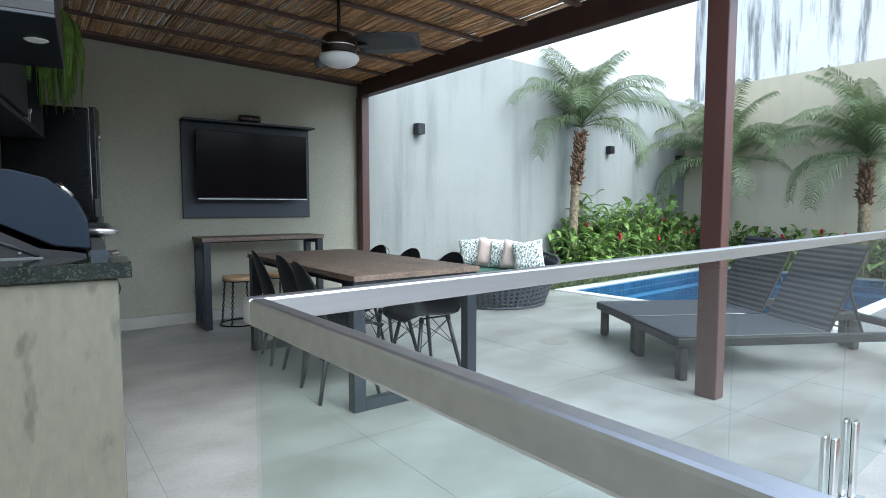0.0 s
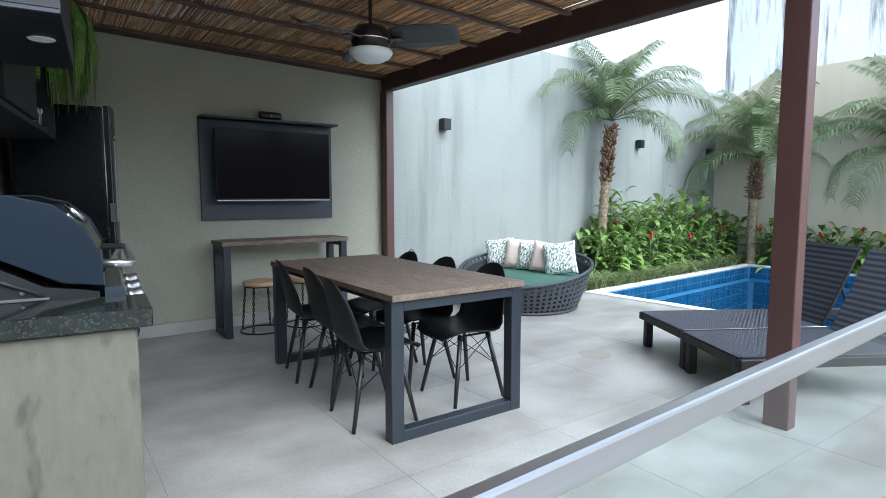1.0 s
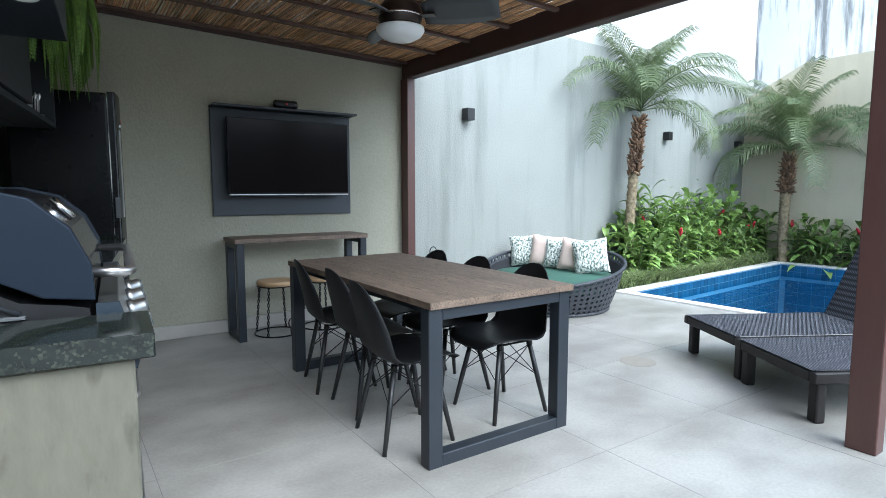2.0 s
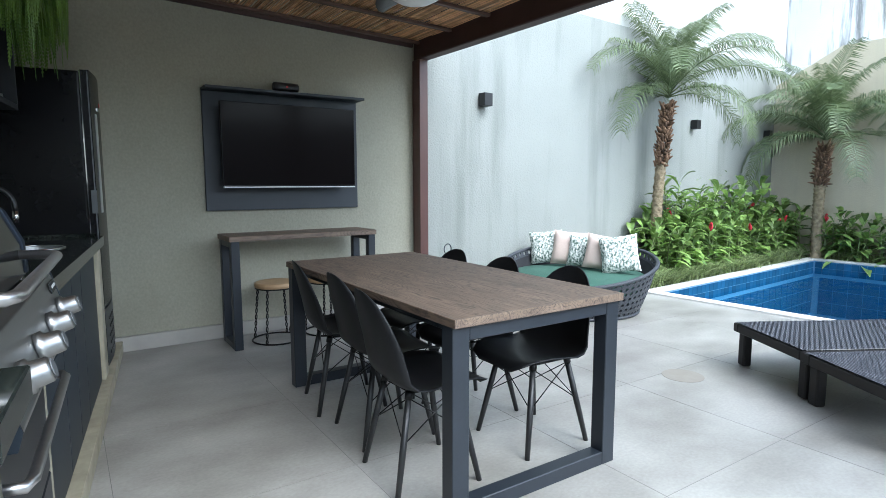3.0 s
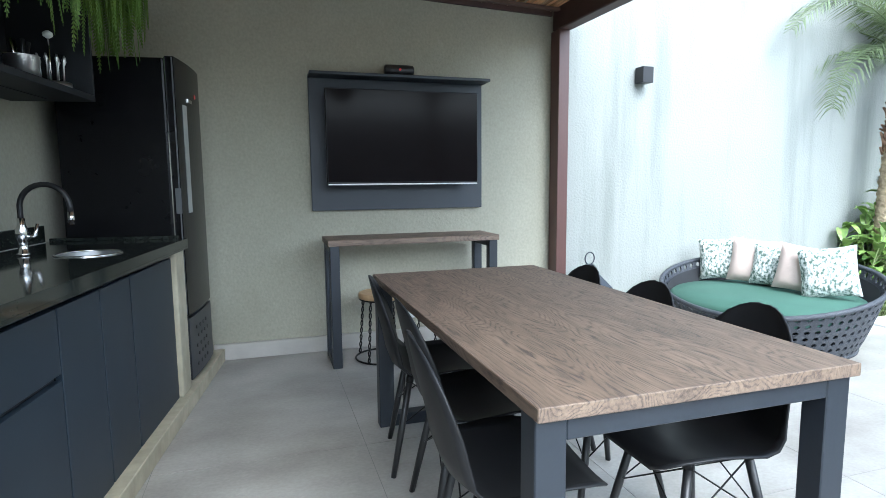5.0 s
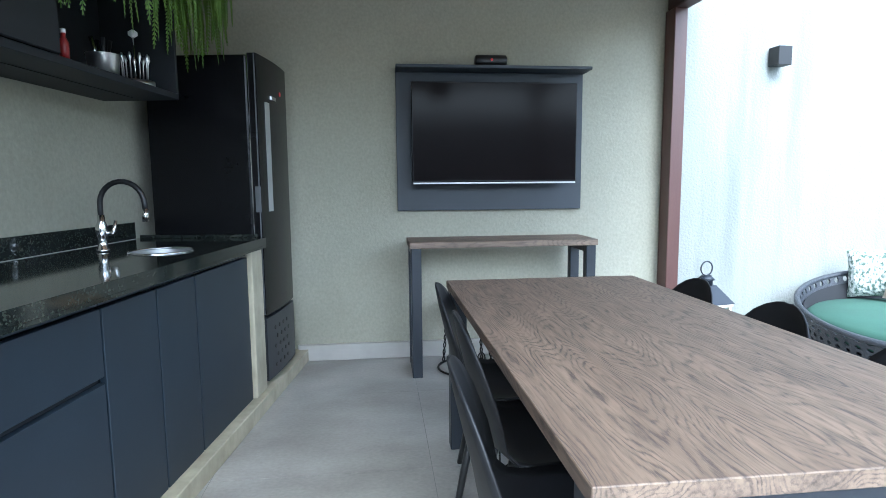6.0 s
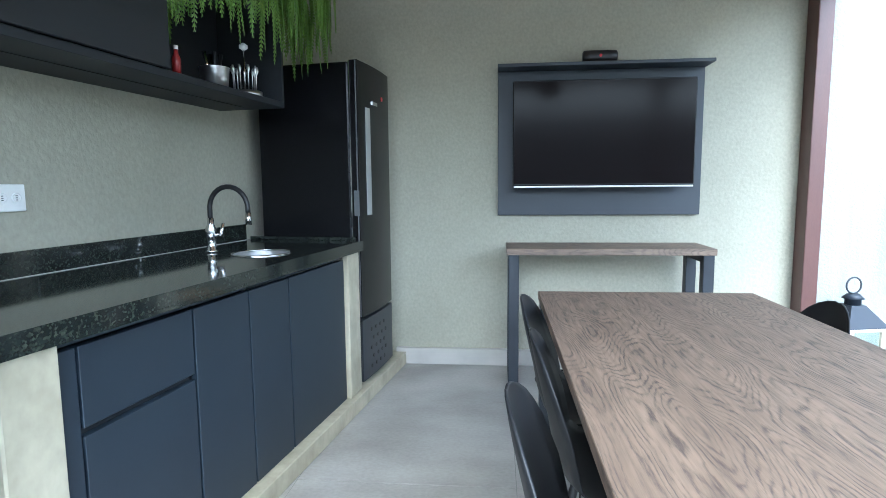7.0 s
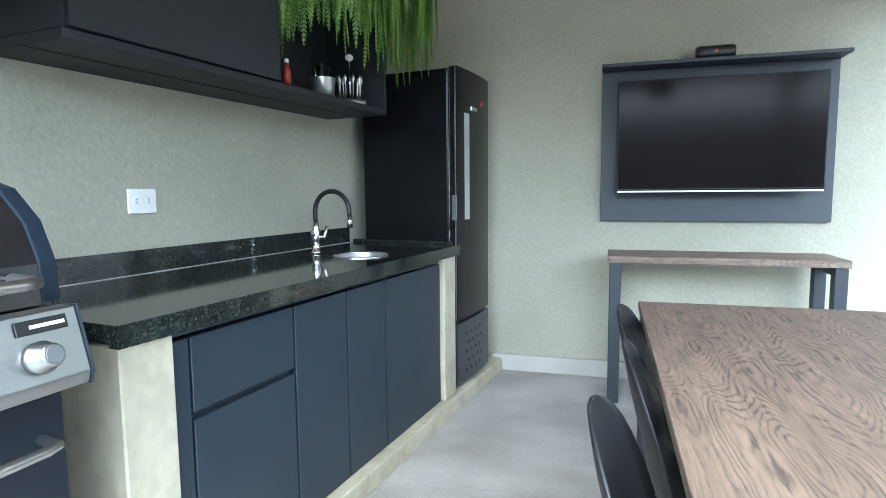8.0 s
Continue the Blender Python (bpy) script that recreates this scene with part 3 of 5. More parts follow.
# ---- chairs ----
def dining_chair(m):
    ob = thing("dining_chair", "black moulded plastic dining chair with black dowel legs", "chair", m, "chairs round the table")
    profile = [(0.235, 0.400, 0.12), (0.232, 0.420, 0.175), (0.18, 0.435, 0.212), (0.09, 0.432, 0.23), (0.0, 0.424, 0.235), (-0.08, 0.424, 0.235), (-0.14, 0.44, 0.23), (-0.18, 0.475, 0.222),
               (-0.20, 0.53, 0.214), (-0.213, 0.60, 0.205), (-0.228, 0.66, 0.190), (-0.240, 0.71, 0.172), (-0.250, 0.752, 0.148), (-0.257, 0.785, 0.118), (-0.262, 0.808, 0.084), (-0.265, 0.821, 0.050), (-0.266, 0.826, 0.018)]
    grid = []
    for i, (px, pz, w) in enumerate(profile):
        back = min(1.0, max(0.0, (i - 4) / 4))
        row = []
        for j in range(13):
            u = j / 6 - 1
            curl = abs(u) ** 2.6
            row.append((px + back * curl * 0.055 * (w / 0.22) ** 1.6, u * w, pz + (1 - back) * curl * 0.035 * min(1, i / 3)))
        grid.append(row)
    part("shell", sheet(grid, 0.006), M_CHAIR, ob, "black moulded seat shell", True)
    tops = {}
    for sx in (-1, 1):
        for sy in (-1, 1):
            top, foot = Vector((sx * 0.105, sy * 0.125, 0.412)), Vector((sx * 0.187, sy * 0.187, 0))
            tops[sx, sy] = (top, foot)
            part("leg", tube([foot, foot.lerp(top, 0.45), top], [0.0115, 0.0145, 0.0135], 8), M_CHLEG, ob)
            part("bracket", tube([top.lerp(foot, -0.02), top.lerp(foot, 0.06)], 0.017, 8), M_WIRE, ob)
    ring = [(-1, -1), (1, -1), (1, 1), (-1, 1)]
    for a, b in zip(ring, ring[1:] + ring[:1]):
        brace = bmesh.new()
        for p, q in ((a, b), (b, a)):
            add_tube(brace, [tops[p][0].lerp(tops[p][1], 0.05), tops[q][0].lerp(tops[q][1], 0.48)], 0.0028, 5)
        part("wire_brace", brace, M_WIRE, ob)
    for sy in (-1, 1):
        part("under_rail", tube([(-0.105, sy * 0.125, 0.412), (0.105, sy * 0.125, 0.412)], 0.006, 6), M_WIRE, ob)
    return ob


first = dining_chair(pose(2.388, 3.415, 0, 0, 0, -6))
for cx, cy, turn in ((2.46, 3.885, -3), (2.453, 4.36, -10), (3.028, 3.41, 179), (2.985, 3.87, 180), (2.975, 4.34, 180)):
    copy_thing(first, pose(cx, cy, 0, 0, 0, turn))


# ---- stools ----
def stool(m):
    ob = thing("stool", "round pine stool on twisted black iron legs", "stool", m, "stools under the console")
    part("seat", lathe([(0.15, 0.43), (0.16, 0.435), (0.163, 0.452), (0.16, 0.468), (0.15, 0.472)], 28), M_STOOLW, ob, "pale pine seat")
    part("hoop", tube([(0.155 * math.cos(a), 0.155 * math.sin(a), 0.428) for a in np.linspace(0, math.tau, 24, endpoint=False)], 0.006, 6, True), M_WIRE, ob)
    part("base_ring", tube([(0.19 * math.cos(a), 0.19 * math.sin(a), 0.008) for a in np.linspace(0, math.tau, 28, endpoint=False)], 0.007, 6, True), M_WIRE, ob)
    for k in range(4):
        a = k * math.pi / 2 + 0.5
        leg = bmesh.new()
        for phase in (0, math.pi):
            pts = []
            for i in range(25):
                f = i / 24
                r = 0.15 + 0.04 * (1 - f)
                tw = f * 26 + phase
                pts.append((r * math.cos(a) + 0.007 * math.cos(tw), r * math.sin(a) + 0.007 * math.sin(tw), 0.01 + 0.42 * f))
            add_tube(leg, pts, 0.005, 5)
        part("leg", leg, M_WIRE, ob, "twisted iron leg")
    loop = [(0.19 + 0.0 * i, 0.026 * math.sin(t), 0.115 + 0.04 * math.cos(t)) for i, t in enumerate(np.linspace(-2.9, 2.9, 14))]
    part("loop_hook", tube([(0.19, -0.003, 0.01)] + loop + [(0.19, 0.003, 0.01)], 0.005, 5), M_WIRE, ob)
    return ob


one = stool(pose(2.53, 5.85, 0, 0, 0, -70))
copy_thing(one, pose(2.97, 5.87, 0, 0, 0, -60))

# ---- television wall ----
panel = thing("tv_panel", "graphite wall panel with a top shelf behind the television", "panel", pose(2.745, TV_Y, 0))
part("board", box((-0.645, -0.035, 1.03), (0.645, -0.003, 1.955), 0.002), M_PANEL, panel)
part("shelf", box((-0.647, -0.19, 1.956), (0.655, -0.003, 1.976), 0.002), M_PANEL, panel)
tv = thing("television", "large flat television with a thin silver lower edge", "television", pose(2.745, TV_Y - 0.036, 0))
part("casing", box((-0.552, -0.16, 1.222), (0.552, -0.13, 1.868), 0.006), M_BLACKP, tv)
part("rear_bulge", box((-0.35, -0.13, 1.3), (0.35, 0.0, 1.7), 0.01), M_BLACKP, tv)
part("screen", box((-0.544, -0.163, 1.232), (0.544, -0.1605, 1.86)), M_SCREEN, tv, "glossy dark screen")
part("silver_edge", box((-0.545, -0.168, 1.21), (0.545, -0.14, 1.2215), 0.002), M_STAIN, tv, "thin silver edge")
speaker = thing("portable_speaker", "black rounded portable speaker on the shelf", "speaker", pose(2.726, TV_Y - 0.13, 2.014, 0, 90, 0))
part("body", lathe([(0.026, -0.105), (0.036, -0.098), (0.038, -0.05), (0.038, 0.05), (0.036, 0.098), (0.026, 0.105)], 20), M_BLACKP, speaker)
part("badge", lathe([(0.009, 0), (0.009, 0.004)], 14, pose(0, -0.036, 0, 90, 0, 0)), M_RED, speaker, "small red badge")
out1 = thing("wall_socket", "white double wall socket low on the wall", "socket", pose(2.835, TV_Y, 0.25))
part("plate", box((-0.04, -0.012, -0.06), (0.04, -0.002, 0.06), 0.003), M_WHITEP, out1)
part("outlet", lathe([(0.02, 0), (0.019, 0.004)], 14, pose(0, -0.012, 0.0, 90, 0, 0)), M_GREYP, out1)

# ---- ceiling fan ----
fan = thing("ceiling_fan", "dark ceiling fan with a white globe light", "fan", pose(2.602, 3.787, -0.058))
TOP = reed_height(2.6) + 0.058
part("canopy", lathe([(0.065, TOP + 0.01), (0.06, TOP - 0.05), (0.02, TOP - 0.07)], 20), M_FANB, fan)
part("rod", tube([(0, 0, TOP - 0.06), (0, 0, 2.33)], 0.012, 10), M_FANB, fan)
part("motor", lathe([(0.03, 2.36), (0.09, 2.345), (0.118, 2.31), (0.122, 2.255), (0.112, 2.225), (0.1, 2.205)][::-1], 28), M_FANB, fan)
part("trim_ring", lathe([(0.116, 2.262), (0.124, 2.262), (0.124, 2.27), (0.116, 2.27)], 28), M_CHROME, fan, "thin bright ring")
part("globe", lathe([(0.02, 2.135), (0.075, 2.142), (0.115, 2.163), (0.134, 2.19), (0.132, 2.208), (0.115, 2.214)], 32), M_GLOBE, fan, "white opal globe")
for k in range(3):
    a = math.radians(73 + 120 * k)
    rows = []
    for i in range(11):
        f = i / 10
        r = 0.13 + 0.42 * f
        w = 0.035 + 0.085 * math.sqrt(max(0.0, math.sin(math.pi * (0.06 + 0.93 * f))))
        rows.append([(r, w * u, 2.275 - 0.034 * u) for u in (-1, -0.5, 0, 0.5, 1)])
    bl = sheet(rows, 0.006)
    bl.transform(Matrix.Rotation(a, 4, "Z"))
    blade = part("blade", bl, M_FAN, fan, "dark grey blade")
    arm = box((0.09, -0.03, 2.262), (0.2, 0.03, 2.27), 0.002)
    arm.transform(Matrix.Rotation(a, 4, "Z"))
    part("blade_arm", arm, M_FANB, blade)


# ---- kitchen ----
def kthing(name, label, category, group="", at=(0, 0, 0)):
    return thing(name, label, category, KITCHEN @ Matrix.Translation(at), group)


plinth = bmesh.new()
add_box(plinth, (-0.688, -1.878, 0), (0.032, 0.765, 0.085), 0.004)
structure("plinth", plinth, M_PLASTER, "cream cement plinth under the kitchen units", "plinth", m=KITCHEN)
for ya, yb in ((-2.03, -1.879), (-0.155, 0.0)):
    structure("counter_pier", box((-0.688, ya, 0.086 if ya > -1 else 0), (0.0, yb, 0.874), 0.005), M_PLASTER, "cream burnt cement counter pier", "pier", m=KITCHEN)

structure("counter_pier_end", box((-0.84, -0.25, -0.012), (0.004, -0.085, 0.928), 0.005), M_SMEARED_SHADE, "cream burnt cement end pier with trowel smears, darkened for shade", "pier", m=GRILL)
worktop = kthing("worktop", "dark speckled granite worktop with upstand", "worktop")
SINK = (-0.22, -0.625, 0.125, 0.13)   # centre and half axes of the oval bowl
SLAB = (-0.688, -2.045, 0.02, 0.02)


def oval(scale, z, count=48):
    return [(SINK[0] + SINK[2] * scale * math.cos(k * math.tau / count), SINK[1] + SINK[3] * scale * math.sin(k * math.tau / count), z) for k in range(count)]


def slab_edge(count=48):
    """Points on the slab's outline, each in line with one of the oval's."""
    points = []
    for x, y, z in oval(1.0, 0, count):
        dx, dy = x - SINK[0], y - SINK[1]
        reach = min(((SLAB[2] if dx > 0 else SLAB[0]) - SINK[0]) / dx if abs(dx) > 1e-6 else 99, ((SLAB[3] if dy > 0 else SLAB[1]) - SINK[1]) / dy if abs(dy) > 1e-6 else 99)
        points.append((SINK[0] + dx * reach, SINK[1] + dy * reach))
    for cx in (SLAB[0], SLAB[2]):
        for cy in (SLAB[1], SLAB[3]):
            k = min(range(count), key=lambda i: (points[i][0] - cx) ** 2 + (points[i][1] - cy) ** 2)
            points[k] = (cx, cy)
    return points


slab = bmesh.new()
rings = [[slab.verts.new(q) for q in line] for z in (0.888, 0.930) for line in ([(x, y, z) for x, y in slab_edge()], oval(1.0, z))]
for k in range(48):
    n = (k + 1) % 48
    for a, b in ((2, 3), (1, 0), (0, 2), (3, 1)):
        slab.faces.new((rings[a][k], rings[a][n], rings[b][n], rings[b][k]))
part("slab", slab, M_GRANITE, worktop)
part("front_apron", box((-0.012, -2.045, 0.874), (0.02, 0.02, 0.8875), 0.001), M_GRANITE, worktop)
part("upstand", box((-0.687, -2.045, 0.9305), (-0.667, -1.336, 1.02), 0.002), M_GRANITE, worktop)
part("upstand", box((-0.687, -1.334, 0.9305), (-0.667, -0.03, 1.02), 0.002), M_GRANITE, worktop)
part("sealant", box((-0.667, -2.045, 0.9302), (-0.6645, -0.03, 0.9325)), M_SKIRT, worktop, "pale sealant bead")
part("end_lip", box((-0.665, 0.0, 0.9305), (-0.02, 0.02, 0.948), 0.002), M_GRANITE, worktop)
structure("granite_cap", box((-0.84, -0.269, 0.929), (0.039, -0.035, 0.977), 0.003), M_GRANITE, "dark granite slab on the end pier", "worktop", m=GRILL)
sink = kthing("sink", "stainless steel sink bowl set in the granite", "sink")
bowl = bmesh.new()
walls = [[bowl.verts.new(q) for q in oval(scale, z)] for scale, z in ((0.995, 0.929), (0.97, 0.90), (0.93, 0.80), (0.80, 0.77), (0.25, 0.765))]
for upper_ring, lower_ring in zip(walls, walls[1:]):
    for k in range(48):
        bowl.faces.new((upper_ring[k], upper_ring[(k + 1) % 48], lower_ring[(k + 1) % 48], lower_ring[k])).smooth = True
bowl.faces.new(walls[-1])
part("bowl", bowl, M_BRUSHED, sink)
part("rim", tube([(x, y, 0.9315) for x, y, z in oval(1.02, 0)], 0.005, 6, True), M_CHROME, sink, "bright steel rim")
part("drain", lathe([(0.035, 0.766), (0.03, 0.769)], 16, Matrix.Translation((SINK[0], SINK[1], 0))), M_CHROME, sink)
tap = kthing("kitchen_tap", "chrome tap with a black flexible gooseneck", "tap", at=(-0.478, -0.62, 0.930))
part("base", lathe([(0.027, 0), (0.027, 0.01), (0.02, 0.014), (0.019, 0.06), (0.024, 0.07), (0.024, 0.11), (0.016, 0.13), (0.014, 0.16)], 18), M_CHROME, tap)
part("lever", tube([(0.0, 0.0, 0.075), (0.045, 0.012, 0.08), (0.055, 0.014, 0.135)], [0.011, 0.012, 0.007], 8), M_CHROME, tap)
part("gooseneck", tube([(0, 0, 0.14), (0, 0, 0.18)] + [(0.0975 - 0.0975 * math.cos(a), 0, 0.205 + 0.0975 * math.sin(a)) for a in np.linspace(0.1, math.pi, 14)] + [(0.196, 0, 0.18)], 0.0115, 12), M_BLACKP, tap, "black rubber hose neck")
part("spray_head", tube([(0.196, 0, 0.185), (0.196, 0, 0.13)], [0.013, 0.014], 12), M_CHROME, tap)


def base_unit(ya, yb, label, fronts):
    ob = kthing("base_cabinet", label, "cabinet", "kitchen base cabinets")
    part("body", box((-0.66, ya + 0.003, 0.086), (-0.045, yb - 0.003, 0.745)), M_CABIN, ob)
    part("top_rail", box((-0.05, ya + 0.002, 0.852), (-0.030, yb - 0.002, 0.8735), 0.001), M_CAB, ob)
    for a, b, z0, z1 in fronts:
        part("front", box((-0.044, a + 0.003, z0), (-0.022, b - 0.003, z1), 0.0015), M_CAB, ob)
    return ob


base_unit(-1.875, -1.378, "slate grey two-drawer base cabinet", [(-1.875, -1.813, 0.088, 0.843), (-1.81, -1.378, 0.633, 0.843), (-1.81, -1.378, 0.088, 0.612)])
base_unit(-1.374, -1.057, "slate grey base cabinet with a plain door", [(-1.374, -1.057, 0.088, 0.843)])
base_unit(-1.053, -0.754, "slate grey base cabinet with a plain door", [(-1.053, -0.754, 0.088, 0.843)])
base_unit(-0.75, -0.158, "wide slate grey base cabinet under the sink", [(-0.75, -0.162, 0.088, 0.843)])

upper = kthing("wall_cabinet", "slate wall cabinet darkened for shade, with flap door and open end niche", "cabinet")
UX, UZ = -0.312, 1.633
# Same slate as the base fronts, coloured darker for the poor light up here.
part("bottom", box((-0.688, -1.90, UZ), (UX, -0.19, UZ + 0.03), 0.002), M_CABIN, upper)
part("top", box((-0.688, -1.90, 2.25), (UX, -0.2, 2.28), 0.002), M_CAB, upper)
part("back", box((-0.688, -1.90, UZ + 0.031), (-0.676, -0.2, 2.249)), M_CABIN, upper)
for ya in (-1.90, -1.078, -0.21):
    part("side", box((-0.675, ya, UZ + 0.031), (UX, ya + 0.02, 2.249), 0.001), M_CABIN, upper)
part("flap_door", box((UX - 0.001, -1.89, UZ + 0.032), (UX + 0.019, -1.062, 2.27), 0.0015), M_CABIN, upper, "slate flap door with shade in its colour")
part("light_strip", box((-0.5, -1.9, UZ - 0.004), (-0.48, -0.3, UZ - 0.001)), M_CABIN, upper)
hood = thing("cooker_hood", "dark lacquered cooker hood over the grill", "hood", GRILL)
part("casing", box((-0.72, 0.157, 1.765), (-0.13, 0.998, 2.5), 0.003), material("dark_lacquer", (0.016, 0.02, 0.027), 0.3), hood)
part("edge_trim", box((-0.70, 0.153, 1.78), (-0.135, 0.1565, 1.817)), M_BLACKP, hood)
part("downlight", lathe([(0.035, -0.004), (0.04, 0.0)], 20, Matrix.Translation((-0.203, 0.49, 1.764))), M_WHITEP, hood, "round white downlight")

socket = kthing("wall_socket", "white double wall socket over the worktop", "socket", at=(-0.69, -1.403, 1.20))
part("plate", box((0.002, -0.06, -0.046), (0.011, 0.06, 0.046), 0.003), M_WHITEP, socket)
for sy in (-0.025, 0.025):
    part("outlet", lathe([(0.017, 0), (0.0165, 0.003), (0.013, 0.0031), (0.012, 0.001)], 14, pose(0.011, sy, 0, 0, 90, 0)), M_WHITEP, socket)
    for sz in (-0.007, 0, 0.007):
        part("pin_hole", box((0.0115, sy - 0.003, sz - 0.0015), (0.0145, sy + 0.003, sz + 0.0015)), M_GREYP, socket)

# fridge
fridge = kthing("fridge", "tall black bow-fronted fridge on the plinth", "fridge", at=(0, 0.033, 0.086))
part("body", box((-0.6, 0, 0.0), (-0.05, 0.525, 1.816), 0.012, segments=2), M_FRIDGE, fridge)


def bow(depth, ya=0.0, yb=0.52):
    return [(-0.045, ya)] + [(0.0 + depth * (1 - ((y - 0.26) / 0.26) ** 2), y) for y in np.linspace(ya, yb, 13)] + [(-0.045, yb)]


part("door", prism_z(bow(0.014), 0.405, 1.822), M_FRIDGE, fridge, "glossy black bowed door")
part("kick_panel", prism_z(bow(0.010), 0.03, 0.385), material("charcoal_panel", (0.028, 0.031, 0.036), 0.4), fridge, "dark grey perforated lower panel")
for i in range(4):
    for j in range(5):
        y = 0.12 + 0.07 * i + 0.03 * (j % 2)
        part("vent_hole", lathe([(0.012, 0), (0.012, 0.004)], 10, pose(0.0105 * (1 - ((y - 0.26) / 0.26) ** 2) - 0.001, y, 0.09 + 0.055 * j, 0, 90, 0)), M_BLACKP, fridge)
part("grip_strip", prism_z([(0.001 + 0.014 * (1 - ((y - 0.26) / 0.26) ** 2), y) for y in np.linspace(0.09, 0.15, 4)] + [(0.005 + 0.014 * (1 - ((y - 0.26) / 0.26) ** 2), y) for y in np.linspace(0.15, 0.09, 4)], 0.98, 1.58), material("pale_grey_panel", (0.33, 0.34, 0.33), 0.3), fridge, "pale grey vertical strip")
part("door_seam", box((-0.049, -0.003, 0.03), (-0.043, 0.001, 1.817)), M_CHROME, fridge)
part("edge_trim", box((-0.012, -0.003, 0.41), (-0.005, 0.001, 1.817)), M_GREYP, fridge)
part("latch", box((-0.03, -0.008, 0.98), (0.0, -0.001, 1.12), 0.002), M_GREYP, fridge)
part("display", lathe([(0.014, 0), (0.014, 0.003)], 12, pose(0.012, 0.36, 1.66, 0, 90, 0)), M_RED, fridge, "small red display")
part("badge", box((0.0125, 0.19, 1.605), (0.018, 0.27, 1.625)), M_CHROME, fridge, "small silver badge")

# grill
M_LID = material("blue_black_enamel", (0.012, 0.018, 0.028), 0.5, spec=0.12)
M_DRAWER = material("midnight_enamel", (0.008, 0.011, 0.017), 0.35)
grill = thing("gas_grill", "blue-black gas grill with stainless control panel and drawers", "grill", GRILL)
GW = 0.80
part("cart", box((-0.6, 0.0, -0.012), (-0.075, GW, 0.84), 0.006), M_CABIN, grill)
lid_side = [(-0.60, 1.12), (-0.585, 1.15), (-0.53, 1.21), (-0.42, 1.25), (-0.27, 1.25), (-0.175, 1.225), (-0.105, 1.16), (-0.07, 1.08), (-0.066, 1.0), (-0.16, 1.012), (-0.34, 1.11), (-0.44, 1.12)]
lid = part("lid", prism(lid_side, 0.02, GW - 0.02), material("glossy_black_lid", (0.012, 0.012, 0.013), 0.15), grill, "glossy black lid")
for ya in (-0.005, GW - 0.025):
    part("end_cap", prism([(px * 1.0 + (0.004 if px > -0.3 else -0.004), pz + 0.004) for px, pz in lid_side], ya, ya + 0.035, 0.003), M_LID, lid, "cast blue-black end cap")
part("lid_handle", tube([(-0.07, 0.075, 1.057), (0.0, 0.075, 1.054), (0.012, 0.11, 1.054), (0.012, GW - 0.11, 1.054), (0.0, GW - 0.075, 1.054), (-0.07, GW - 0.075, 1.057)], 0.012, 10), M_STAIN, lid, "round steel handle")
part("gauge", lathe([(0.035, 0), (0.035, 0.012), (0.03, 0.016)], 20, Matrix.Translation((-0.138, 0.32, 1.195)) @ pose(0, 0, 0, 0, 48, 0)), M_CHROME, lid, "chrome thermometer")
part("firebox", prism([(-0.6, 0.85), (-0.6, 1.115), (-0.45, 1.115), (-0.37, 1.105), (-0.2, 1.007), (-0.12, 0.995), (-0.075, 0.985), (-0.062, 0.85)], 0.01, GW - 0.01), M_BLACKP, grill, "black firebox")
part("side_ledge", box((-0.6, -0.004, 0.974), (-0.19, 0.0095, 0.981), 0.001), M_GREYP, grill, "thin grey ledge")
part("side_brace", tube([(-0.42, 0.006, 1.085), (-0.20, 0.006, 0.985)], 0.006, 6), M_CABIN, grill)
for bx, bz in ((-0.34, 1.02), (-0.31, 0.995), (-0.25, 0.995)):
    part("bolt", lathe([(0.006, 0), (0.006, 0.003), (0.003, 0.005)], 10, pose(bx, 0.01, bz, 90, 0, 0)), M_GREYP, grill)
for ya in (-0.011, GW + 0.0055):
    part("panel_cheek", prism([(-0.062, 0.840), (-0.062, 0.998), (-0.016, 0.998), (0.020, 0.868), (0.012, 0.840)], ya, ya + 0.0055), M_CAB, grill, "dark end plate")
part("control_panel", prism([(-0.06, 0.842), (-0.06, 0.996), (-0.018, 0.996), (0.018, 0.868), (0.01, 0.842)], -0.005, GW + 0.005, 0.003), M_BRUSHED, grill, "brushed steel control panel")
tilt = pose(0, 0, 0, 0, 90 - 15.7, 0)
for k in range(4):
    knob = part("knob", lathe([(0.03, 0), (0.031, 0.012), (0.024, 0.016), (0.022, 0.04), (0.018, 0.044)], 20, Matrix.Translation((0.006, 0.114 + 0.2 * k, 0.915)) @ tilt), M_BRUSHED, grill, "chrome knob")
    part("knob_face", lathe([(0.017, 0.0445), (0.016, 0.047)], 16, Matrix.Translation((0.006, 0.114 + 0.2 * k, 0.915)) @ tilt), M_GREYP, knob)
part("badge", box((-0.048, -0.0135, 0), (0.048, 0.0135, 0.003), 0.001, Matrix.Translation((-0.009, GW - 0.068, 0.972)) @ pose(0, 0, 0, 0, 74.3, 0) @ pose(0, 0, 0, 0, 0, 90)), M_BLACKP, grill, "dark name plate with plain pale bar")
part("plate_bar", box((-0.024, -0.0035, 0.003), (0.042, 0.0035, 0.0036), 0, Matrix.Translation((-0.009, GW - 0.068, 0.972)) @ pose(0, 0, 0, 0, 74.3, 0) @ pose(0, 0, 0, 0, 0, 90)), M_WHITEP, grill, "plain pale bar")
